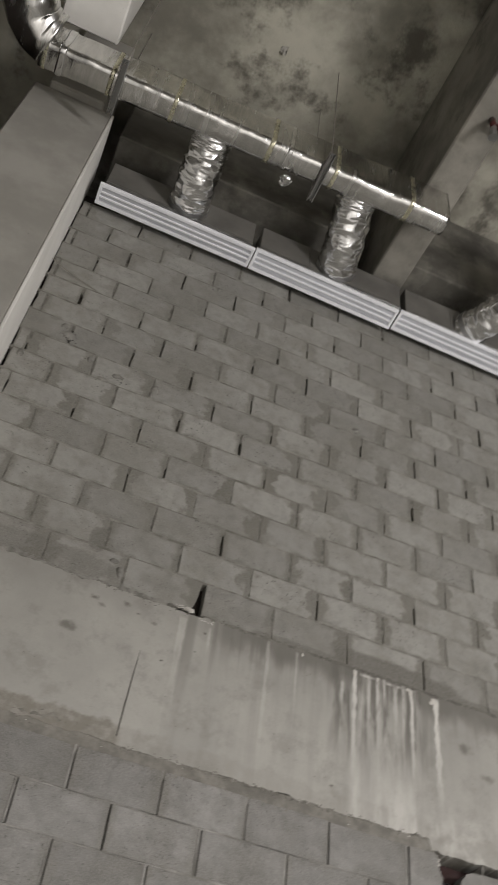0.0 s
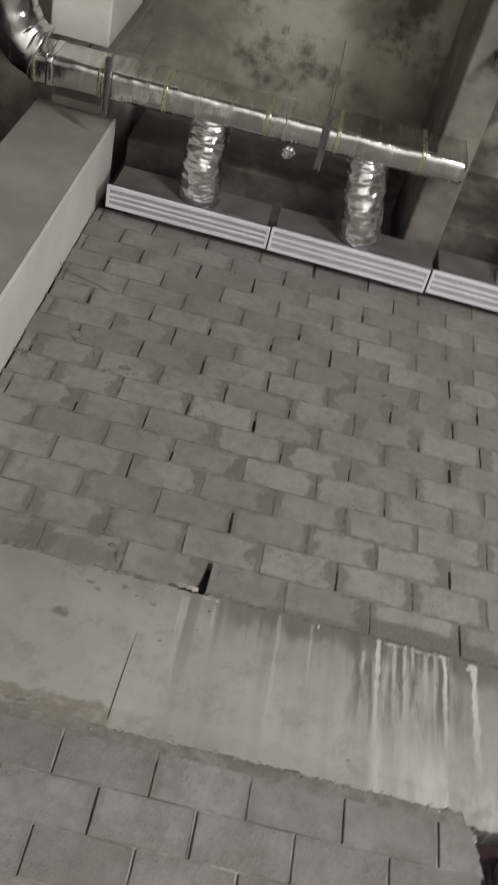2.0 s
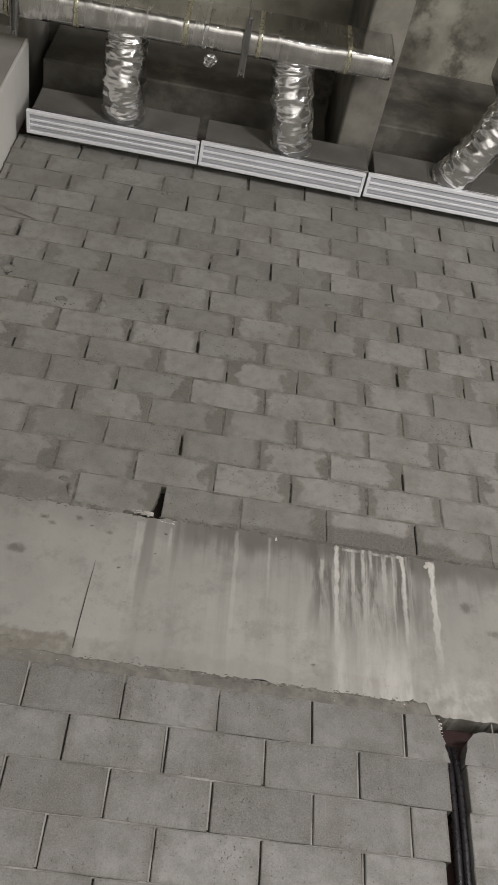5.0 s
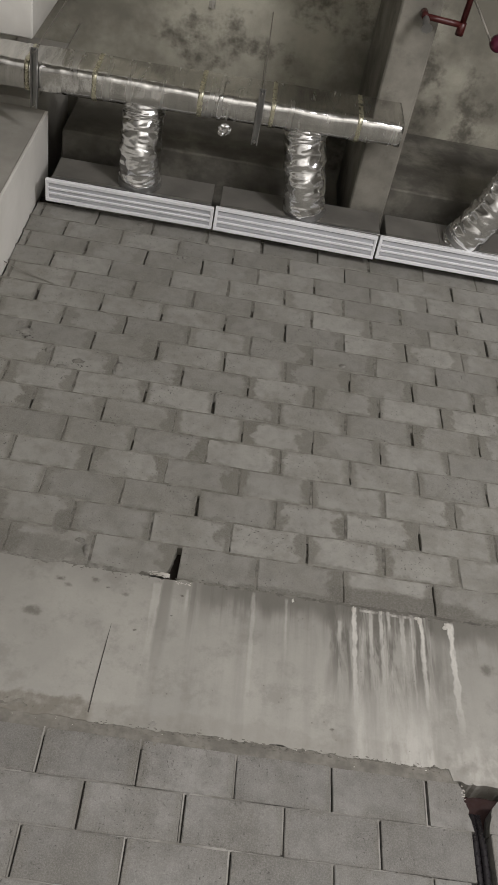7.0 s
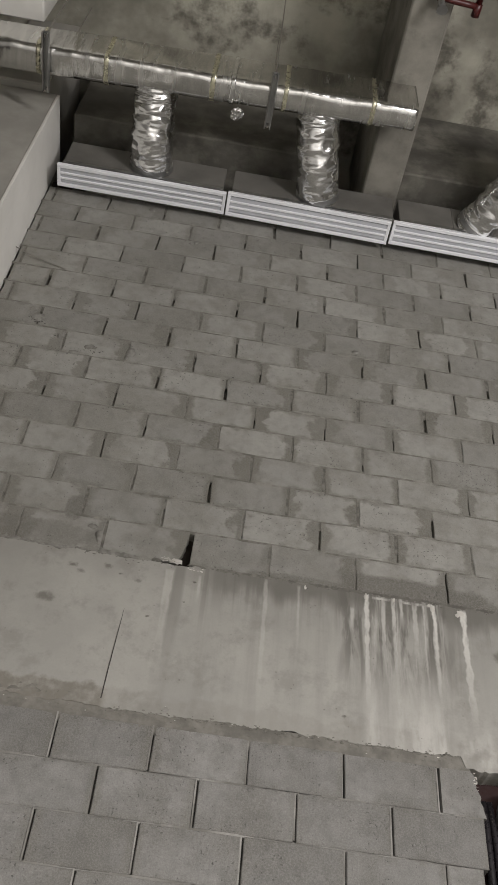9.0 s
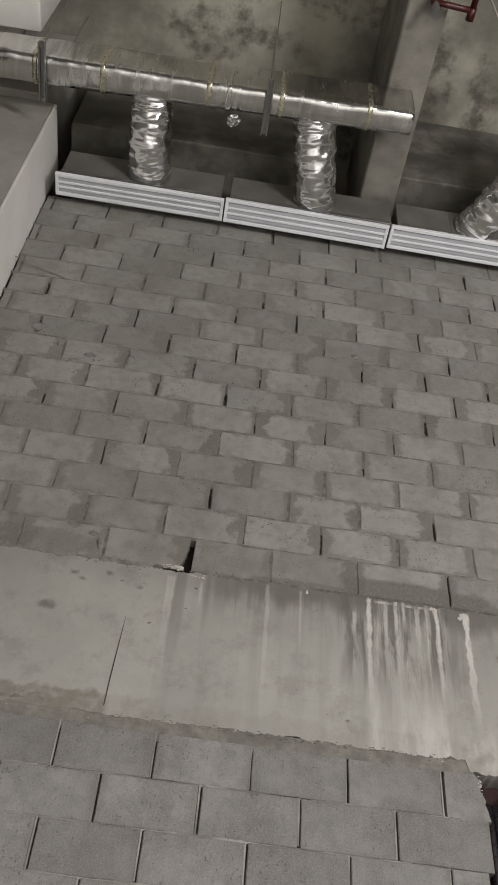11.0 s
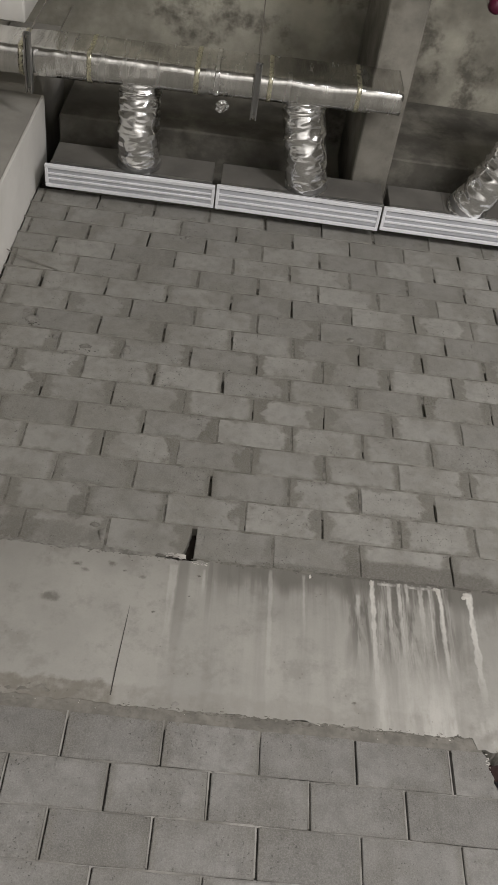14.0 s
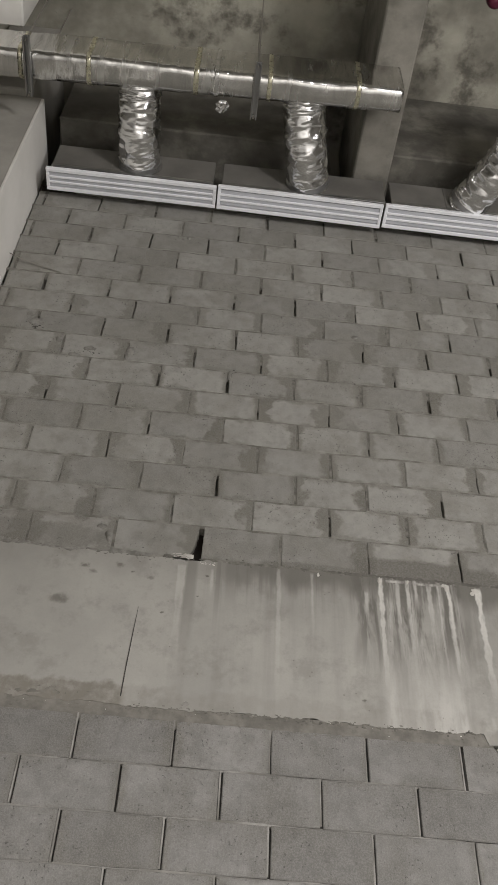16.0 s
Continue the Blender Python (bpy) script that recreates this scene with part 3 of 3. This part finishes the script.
# a scrap of foil that hangs from the duct
bm = bmesh.new()
for v in bmesh.ops.create_icosphere(bm, subdivisions=3, radius=0.045)["verts"]:
    n = noise.noise_vector(v.co * 38)
    v.co = Vector((v.co.x * 0.8, v.co.y * 0.9, v.co.z * 0.8)) + 0.03 * n + Vector((1.0, -0.775, 7.46))
part("foil_scrap", bm, CRUMPLED, duct, "loose crumpled scrap of foil")

# hangers: a folded steel bar under the duct, carried by two rods


def duct_hanger(x, near, far):
    base = thing("duct_hanger", "steel trapeze hanger with thin rods under the foil duct", "hanger", at=(x, (near + far) / 2, DUCT_LOW - 0.03), group="hangers under the duct")
    d = (far - near) / 2
    part("bar_web", box(bmesh.new(), (-0.022, -d, 0.018), (0.022, d, 0.024), 0.001), STEEL, base)
    part("bar_flange", box(bmesh.new(), (0.014, -d, -0.02), (0.022, d, 0.017), 0.001), STEEL, base)
    part("bar_lip", box(bmesh.new(), (-0.022, -d, -0.02), (-0.014, d, 0.017), 0.001), SHEET, base)
    for y in (-d + 0.018, d - 0.018):
        part("rod", tube(bmesh.new(), line((0, y, -0.03), (0, y, DECK - DUCT_LOW + 0.028), 3), 0.0045, 8), WIRE, base)
        part("nut", tube(bmesh.new(), line((0, y, 0.0), (0, y, 0.012), 2), 0.010, 6), STEEL, base)
    return base


duct_hanger(-0.285, -1.095, -0.705)
duct_hanger(1.215, -1.10, -0.725)


def flex(points, radius, label):
    base = thing("flexible_duct", label, "air duct", group="flexible ducts to the diffusers", at=points[-1])
    pts = []
    n = 120
    for i in range(n):
        u = i / (n - 1) * (len(points) - 1)
        k = min(int(u), len(points) - 2)
        p = [Vector(points[max(0, min(len(points) - 1, k + d))]) for d in (-1, 0, 1, 2)]
        f = u - k
        pts.append(0.5 * (2 * p[1] + (p[2] - p[0]) * f + (2 * p[0] - 5 * p[1] + 4 * p[2] - p[3]) * f * f + (3 * p[1] - 3 * p[2] + p[3] - p[0]) * f ** 3) - Vector(points[-1]))
    seed = points[0][0]

    def wave(i, a):
        twist = 0.5 * i + 0.35 * a / math.pi + 2.2 * noise.noise((i * 0.05, math.cos(a) + seed, math.sin(a)))
        depth = 0.022 + 0.03 * noise.noise((i * 0.11, 1.4 * math.cos(a), 1.4 * math.sin(a) + seed))
        return 1 + depth * math.sin(twist) + 0.05 * noise.noise((i * 0.33, 2.6 * math.cos(a), 2.6 * math.sin(a) + seed)) + 0.07 * noise.noise((i * 0.08, 1.6 * math.cos(a) + seed, 1.6 * math.sin(a)))
    part("sleeve", tube(bmesh.new(), pts, radius, 56, wave), CRUMPLED, base, smooth=True)
    end = pts[-1] - pts[-3]
    end.normalize()
    part("collar", tube(bmesh.new(), [pts[-1] - end * 0.075, pts[-1] - end * 0.035], radius * 1.05, 32), STEEL, base, "steel collar on the box")
    return base


flex([(0.425, -0.90, 7.635), (0.43, -0.74, 7.62), (0.44, -0.48, 7.545), (0.452, -0.20, 7.535)], 0.145, "crumpled silver foil flexible duct to a plenum box")
flex([(1.54, -0.92, 7.64), (1.555, -0.77, 7.625), (1.615, -0.48, 7.545), (1.665, -0.20, 7.535)], 0.146, "crumpled silver foil flexible duct to a plenum box")
flex([(3.13, -0.90, 7.58), (3.05, -0.74, 7.52), (2.94, -0.48, 7.49), (2.82, -0.20, 7.525)], 0.138, "crumpled silver foil flexible duct bent toward its box")
duct = thing("air_duct", "short rectangular air duct wrapped in silver foil", "air duct")
wrapped("duct_run", np.linspace(2.96, 6.2, 90), 0.0, FOIL, sag=0.007)

# ---- fire pipe with its sprinkler ----
pipe = thing("sprinkler_pipe", "dark red sprinkler pipe hung under the concrete beam", "pipe")
part("pipe_run", tube(bmesh.new(), line((2.17, -1.635, 7.76), (2.415, -1.622, 7.76), 4), 0.02, 12), RED, pipe, smooth=True)
part("pipe_branch", tube(bmesh.new(), line((2.417, -1.585, 7.76), (2.47, -3.2, 7.76), 4), 0.02, 12), RED, pipe, smooth=True)
part("pipe_elbow", tube(bmesh.new(), [(2.417, -1.560, 7.76), (2.418, -1.60, 7.76), (2.419, -1.64, 7.76)], 0.027, 12), RED, pipe, smooth=True)
part("pipe_clamp", tube(bmesh.new(), line((2.17, -1.635, 7.735), (2.17, -1.635, SOFFIT - 0.002), 3), 0.024, 10), RED, pipe, smooth=True)
part("sprinkler_head", tube(bmesh.new(), [(2.175, -1.632, 7.75), (2.18, -1.61, 7.70), (2.183, -1.60, 7.67), (2.184, -1.595, 7.655)], 0.042, 10, lambda i, a: (0.5, 0.6, 0.35, 0.9)[i]), STEEL, pipe, "steel sprinkler head")
alarm = thing("alarm_bell", "dark red round alarm fitting on a thin cable", "alarm")
part("dome", tube(bmesh.new(), line((2.69, -1.545, 7.80), (2.69, -1.545, 7.73), 4), 0.055, 20, lambda i, a: (1, 1, 0.9, 0.6)[i]), MAGENTA, alarm, smooth=True)
part("cable", tube(bmesh.new(), [(2.65, -1.54, 7.79), (2.60, -1.60, 7.76), (2.52, -1.70, 7.78), (2.45, -1.78, 7.95), (2.44, -1.80, DECK)], 0.007, 6), WIRE, alarm)

# flake that peels from the slab
flake = thing("paper_scrap", "pale scrap of paper stuck to the stained ceiling slab", "scrap")
bm = bmesh.new()
grid = [[bm.verts.new((0.71 + 0.013 * i + 0.006 * j * (i % 2), -1.08 + 0.018 * j - 0.004 * i, DECK - 0.001 - 0.004 * i * j - 0.01 * max(0, j - 1) * noise.noise((i, j, 0.5)))) for i in range(5)] for j in range(4)]
for r0, r1 in zip(grid, grid[1:]):
    for k in range(4):
        bm.faces.new((r0[k], r0[k + 1], r1[k + 1], r1[k]))
back = bmesh.ops.extrude_face_region(bm, geom=bm.faces[:])
for v in (g for g in back["geom"] if isinstance(g, bmesh.types.BMVert)):
    v.co.z -= 0.003
bmesh.ops.recalc_face_normals(bm, faces=bm.faces[:])
part("sheet", bm, COLUMN, flake)

# twig of wire at the column
sprig = thing("loose_wire", "thin bent wire between the column and the blocks", "wire")
part("strand", tube(bmesh.new(), [(-0.29, -0.05, 6.56), (-0.2, -0.03, 6.53), (-0.06, -0.016, 6.49), (0.07, -0.008, 6.455)], 0.0035, 6), WIRE, sprig)

# ---- cables in the broken chase ----
loom = thing("cable_loom", "black cables running down a broken chase in the blocks", "cable")
for k, dx in enumerate((0.0, 0.034)):
    pts = [(2.515 + dx * 0.7, 0.06, 3.30), (2.513 + dx, 0.045, 3.15), (2.508 + dx, 0.035, 2.9), (2.497 + dx, 0.03, 2.6), (2.487 + dx, 0.03, 2.2), (2.48 + dx, 0.03, 1.6), (2.48 + dx, 0.03, 0.0)]
    part("cable", tube(bmesh.new(), pts, 0.016, 10), BLACK, loom, smooth=True)

# ---- the block fields, last ----


def block_mesh(name, w, h, material, chamfer, rough):
    """A block with a slightly wavy outline and a worn, chamfered front edge."""
    bm = bmesh.new()
    seed = random.uniform(0, 50)
    nx, nz = max(2, round(w / 0.065)), 3
    outline = [(-w / 2 + w * k / nx, -h / 2) for k in range(nx)] + [(w / 2, -h / 2 + h * k / nz) for k in range(nz)]
    outline += [(w / 2 - w * k / nx, h / 2) for k in range(nx)] + [(-w / 2, h / 2 - h * k / nz) for k in range(nz)]

    def ring_of(inset, y):
        made = []
        for x, z in outline:
            n = noise.noise_vector(Vector((x * 17 + seed, 0.0, z * 17)))
            sx, sz = (1 - 2 * inset / w), (1 - 2 * inset / h)
            made.append(bm.verts.new((x * sx + rough * n.x, y + 0.3 * rough * n.y, z * sz + rough * n.z)))
        return made
    rear, edge, front = ring_of(0.0, 0.13), ring_of(0.0, chamfer), ring_of(chamfer * 1.2, 0.0)
    for a, b in ((rear, edge), (edge, front)):
        for k in range(len(a)):
            bm.faces.new((a[k], a[(k + 1) % len(a)], b[(k + 1) % len(a)], b[k]))
    bm.faces.new(front)
    bm.faces.new(rear[::-1])
    bmesh.ops.recalc_face_normals(bm, faces=bm.faces[:])
    return mesh_of(name, bm, material)


def broken_block(outline, parent, material):
    bm = bmesh.new()
    front = [bm.verts.new((x, 0.0, z)) for x, z in outline]
    face = bm.faces.new(front)
    back = bmesh.ops.extrude_face_region(bm, geom=[face])
    for v in (g for g in back["geom"] if isinstance(g, bmesh.types.BMVert)):
        v.co.y = 0.1
        v.co.x += 0.02 * noise.noise(v.co * 40)
    bmesh.ops.recalc_face_normals(bm, faces=bm.faces[:])
    return part("block", bm, material, parent)


MESHES = {}


def block(parent, x0, x1, z0, z1, proud, material, kind):
    key = (kind, round(x1 - x0, 2), round(z1 - z0, 3), random.randrange(3))
    if key not in MESHES:
        MESHES[key] = block_mesh("block", x1 - x0, z1 - z0, material, 0.003, 0.0075 if kind == "upper" else 0.0028)
    ob = new("block", MESHES[key])
    ob.parent = parent
    ob.location = ((x0 + x1) / 2, FACE - proud, (z0 + z1) / 2)
    ob.rotation_euler = (radians(random.gauss(0, 0.15)), radians(random.gauss(0, 0.2)), radians(random.gauss(0, 0.15)))
    return ob


SHIFT = {1: 0.003, 2: -0.006, 3: -0.002, 4: -0.018, 5: 0.006, 6: -0.003, 7: 0.023, 8: 0.008, 9: 0.002, 10: -0.001, 11: 0.014, 13: -0.004, 14: -0.016}
upper = thing("wall_upper", "upper wall field of grey concrete blocks with smeared mortar", "wall", "structure")
lower = thing("wall_lower", "lower wall field of grey concrete blocks with raked joints", "wall", "structure")
solid("core", (LEFT, 0.06, RING_TOP - 0.05), (RIGHT, 0.2, TOP + 0.1), VOID, 0, upper)
solid("core", (-0.6, 0.11, 0.0), (RIGHT, 0.2, RING_LOW - 0.002), MAROON, 0, lower)
fill, beds = bmesh.new(), bmesh.new()
random.seed(7)
for k in range(-1, 16):
    zc = 7.35 - 0.2 * k
    joints = [0.4 * j + (0.2 if k % 2 == 0 else 0.0) + SHIFT.get(k, 0.0) for j in range(-3, 17)]
    if k == 15:
        joints = [0.32, 0.735, 1.145, 1.535, 1.97, 2.43] + [2.83 + 0.4 * j for j in range(10)]
    joints = [LEFT] + [x + random.gauss(0, 0.006) for x in joints if LEFT + 0.05 < x < RIGHT] + [RIGHT]
    low, high = zc - 0.1, zc + 0.1
    if k == 15:
        low = RING_TOP + 0.008
    if k == 15:
        box(beds, (LEFT, 0.001, low - 0.012), (0.97, 0.055, low + 0.012))
        box(beds, (1.17, 0.001, low - 0.012), (RIGHT, 0.055, low + 0.012))
    else:
        box(beds, (LEFT if k >= 0 else -0.1, 0.001, low - 0.012), (RIGHT, 0.055, low + 0.012))
    for i, (a, b) in enumerate(zip(joints, joints[1:])):
        if k < 0 and a < -0.05:
            continue
        crack = k == 15 and abs(b - 1.145) < 0.05
        gap = 0.014 if crack else random.choice((0.002, 0.003, 0.003, 0.004, 0.005, 0.007)) + (0.006 if k < 6 and a < 1.6 else 0.003 if k < 10 else 0.0)
        left_gap = random.uniform(0.004, 0.018) if i == 0 else 0.014 if k == 15 and abs(a - 1.145) < 0.05 else 0.004
        if crack:
            continue
        block(upper, a + left_gap, b - gap, low + 0.004, high - 0.003, random.uniform(0.0, 0.0035), UPPER_BLOCK, "upper")
        if i < len(joints) - 2:
            deep = random.uniform(0.012, 0.035) if random.random() < (0.62 if k < 9 else 0.4) else random.uniform(0.001, 0.006)
            if k == 15 and b < 0.9:
                deep = 0.002
            cut = low + (high - low) * random.uniform(0.25, 1.0)
            box(fill, (b - gap - 0.003, deep, low), (b + 0.008, 0.055, cut))
            if cut < high - 0.01:
                box(fill, (b - gap - 0.003, 0.0015, cut), (b + 0.008, 0.055, high))
tagged(part("head_mortar", fill, MORTAR, upper, "dark recessed mortar between the blocks"), kind="stuff")
tagged(part("bed_mortar", beds, BED_MORTAR, upper, "grey bed mortar"), kind="stuff")
# the block beside the open crack, its lower corner broken away
ragged = [(0.731, 4.448), (0.731, 4.247)]
for k in range(13):
    u = k / 12
    ragged.append((0.86 + 0.235 * u, 4.247 + 0.022 * u ** 3 + 0.008 * u * noise.noise((u * 11, 3.0, 0.5))))
for k in range(1, 9):
    u = k / 8
    ragged.append((1.098 + 0.036 * u ** 0.6 + 0.003 * noise.noise((u * 9, 5.0, 0.5)), 4.272 + 0.176 * u))
broken_block(ragged, upper, UPPER_BLOCK)
# mortar smeared over the joints
smear(upper, 2.62, 4.245, 0.30, 0.022, DAMP_MORTAR, "dark mortar bed smeared over the joint")
smear(upper, 2.10, 4.242, 0.34, 0.02, DAMP_MORTAR, "dark mortar bed smeared over the joint")
smear(upper, 1.55, 4.243, 0.34, 0.018, MORTAR, "dark mortar bed smeared over the joint")
smear(upper, 0.62, 4.25, 0.36, 0.024, MORTAR_DAB, "grey mortar smeared over the joint")
smear(upper, 0.05, 4.25, 0.3, 0.03, MORTAR_DAB, "grey mortar smeared over the joint")
for x, z, w, h in ((0.70, 4.33, 0.025, 0.06), (0.66, 4.39, 0.03, 0.02), (0.02, 5.93, 0.07, 0.04), (0.19, 5.80, 0.03, 0.06), (0.38, 5.73, 0.05, 0.03), (0.62, 5.74, 0.035, 0.06), (0.60, 5.68, 0.02, 0.04), (1.22, 5.62, 0.022, 0.05), (-0.02, 6.0, 0.04, 0.03), (1.98, 6.1, 0.03, 0.02), (0.30, 5.66, 0.05, 0.02), (-0.2, 5.62, 0.03, 0.05), (0.86, 7.03, 0.02, 0.03), (0.5, 7.36, 0.03, 0.03)):
    smear(upper, x, z, w, h, MORTAR_DAB, "rough dab of mortar", 0.026)
smear(upper, 1.085, 4.262, 0.032, 0.012, WHITISH, "white mortar crumbling at the crack", 0.016)
smear(upper, 0.99, 4.252, 0.03, 0.012, DAMP_MORTAR, "dark mortar at the crack", 0.016)
crumbs("lime_crumbs", 30, (1.02, 1.115), (4.240, 4.272), (0.002, 0.0055), WHITISH, upper, "crumbled white mortar at the crack")
crumbs("lime_crumbs", 14, (2.462, 2.476), (3.32, 3.40), (0.0015, 0.004), WHITISH, upper, "crumbled white mortar at the hole")
crumbs("lime_crumbs", 14, (1.15, 1.22), (4.21, 4.235), (0.0015, 0.0045), WHITISH, upper, "crumbled white mortar at the crack")
for x, z, n in ((0.02, 5.90, 14), (0.195, 5.78, 12), (0.40, 5.71, 14), (0.62, 5.74, 10), (1.24, 5.63, 8), (2.0, 5.62, 8)):
    crumbs("dark_crumbs", n, (x - 0.06, x + 0.06), (z - 0.035, z + 0.035), (0.0015, 0.006), SLIT, upper, "dark chipped holes in the mortar")
crumbs("dark_crumbs", 60, (0.6, 1.1), (4.20, 4.25), (0.0015, 0.006), MORTAR, upper, "dark mortar crumbs along the bed")
crumbs("dark_crumbs", 90, (1.3, 2.75), (4.215, 4.26), (0.0015, 0.006), MORTAR, upper, "dark mortar crumbs along the bed")

fill, beds, slits = bmesh.new(), bmesh.new(), bmesh.new()
CHASE = {0: (2.40, 2.60), 1: (2.497, 2.564), 2: (2.47, 2.554), 3: (2.447, 2.55)}
for m in range(0, 17):
    zc = 3.303 - 0.2 * m
    joints = [0.714 + 0.4 * j + (0.2 if m % 2 else 0.0) + random.gauss(0, 0.004) for j in range(-3, 15)]
    low, high = max(0.0, zc - 0.1), zc + 0.1
    cl, cr = CHASE.get(m, (2.442, 2.55))
    edges = [-0.55] + [x for x in joints if -0.5 < x < RIGHT - 0.1] + [RIGHT]
    for a, b in zip(edges, edges[1:]):
        for s, e in ((a, min(b, cl)), (max(a, cr), b)):
            if e - s < 0.03:
                continue
            if m == 0 and (abs(e - cl) < 0.001 or abs(s - cr) < 0.001):
                continue
            drop = 0.035 if m == 0 and s >= cr - 0.001 and s < 3.2 else 0.0
            block(lower, s + 0.005, e - 0.006, low + 0.002, high - 0.002 - drop, random.uniform(0, 0.002), LOWER_BLOCK, "lower")
        if not cl - 0.02 < b < cr + 0.02 and b < RIGHT:
            box(slits, (b - 0.001, random.uniform(0.015, 0.03), low), (b + 0.0055, 0.1, high))
            box(fill, (b - 0.0075, random.uniform(-0.004, 0.003), low + random.uniform(0.0, 0.012)), (b - 0.001, 0.1, high))
    for s, e in ((-0.55, cl - 0.01), (cr + 0.01, RIGHT)):
        if m > 0:
            n = int((e - s) / 0.06)
            for q in range(n):
                u, v = s + (e - s) * q / n, s + (e - s) * (q + 1) / n
                jut = 0.0035 + 0.008 * noise.noise((u * 4, m, 1.7))
                box(beds, (u, jut, high - 0.0045), (v - 0.0005, 0.1, high + 0.0045))
tagged(part("joint_slit", slits, SLIT, lower, "dark deep mortar in the upright joints"), kind="stuff")
tagged(part("head_mortar", fill, MORTAR_LIGHT, lower, "pale raked mortar in the upright joints"), kind="stuff")
tagged(part("bed_mortar", beds, MORTAR_LIGHT, lower, "thin pale bed mortar"), kind="stuff")
box(bm := bmesh.new(), (-0.55, 0.0005, 3.396), (2.45, 0.1, RING_LOW + 0.004))
part("packing_mortar", bm, FOOT_MORTAR, lower, "crumbling brown mortar packed under the beam")
# the two broken blocks beside the hole, with ragged ends
left_side = [(2.318, 3.205), (2.5, 3.205)]
for k in range(1, 15):
    u = k / 14
    left_side.append((2.503 - 0.048 * u + 0.010 * noise.noise((u * 9, 2.0, 0.5)) + 0.004 * noise.noise((u * 31, 7.0, 0.5)), 3.205 + 0.195 * u))
broken_block(left_side + [(2.318, 3.40)], lower, LOWER_BLOCK)
right_side = [(2.93, 3.205), (2.93, 3.362)]
for k in range(13):
    u = math.pi / 2 * k / 12
    right_side.append((2.66 - 0.078 * math.sin(u) + 0.004 * noise.noise((u * 6, 1.0, 3.5)), 3.275 + 0.085 * math.cos(u) + 0.004 * noise.noise((u * 7, 4.0, 1.5))))
right_side += [(2.572, 3.25), (2.566, 3.225), (2.564, 3.205)]
broken_block(right_side, lower, LOWER_BLOCK)
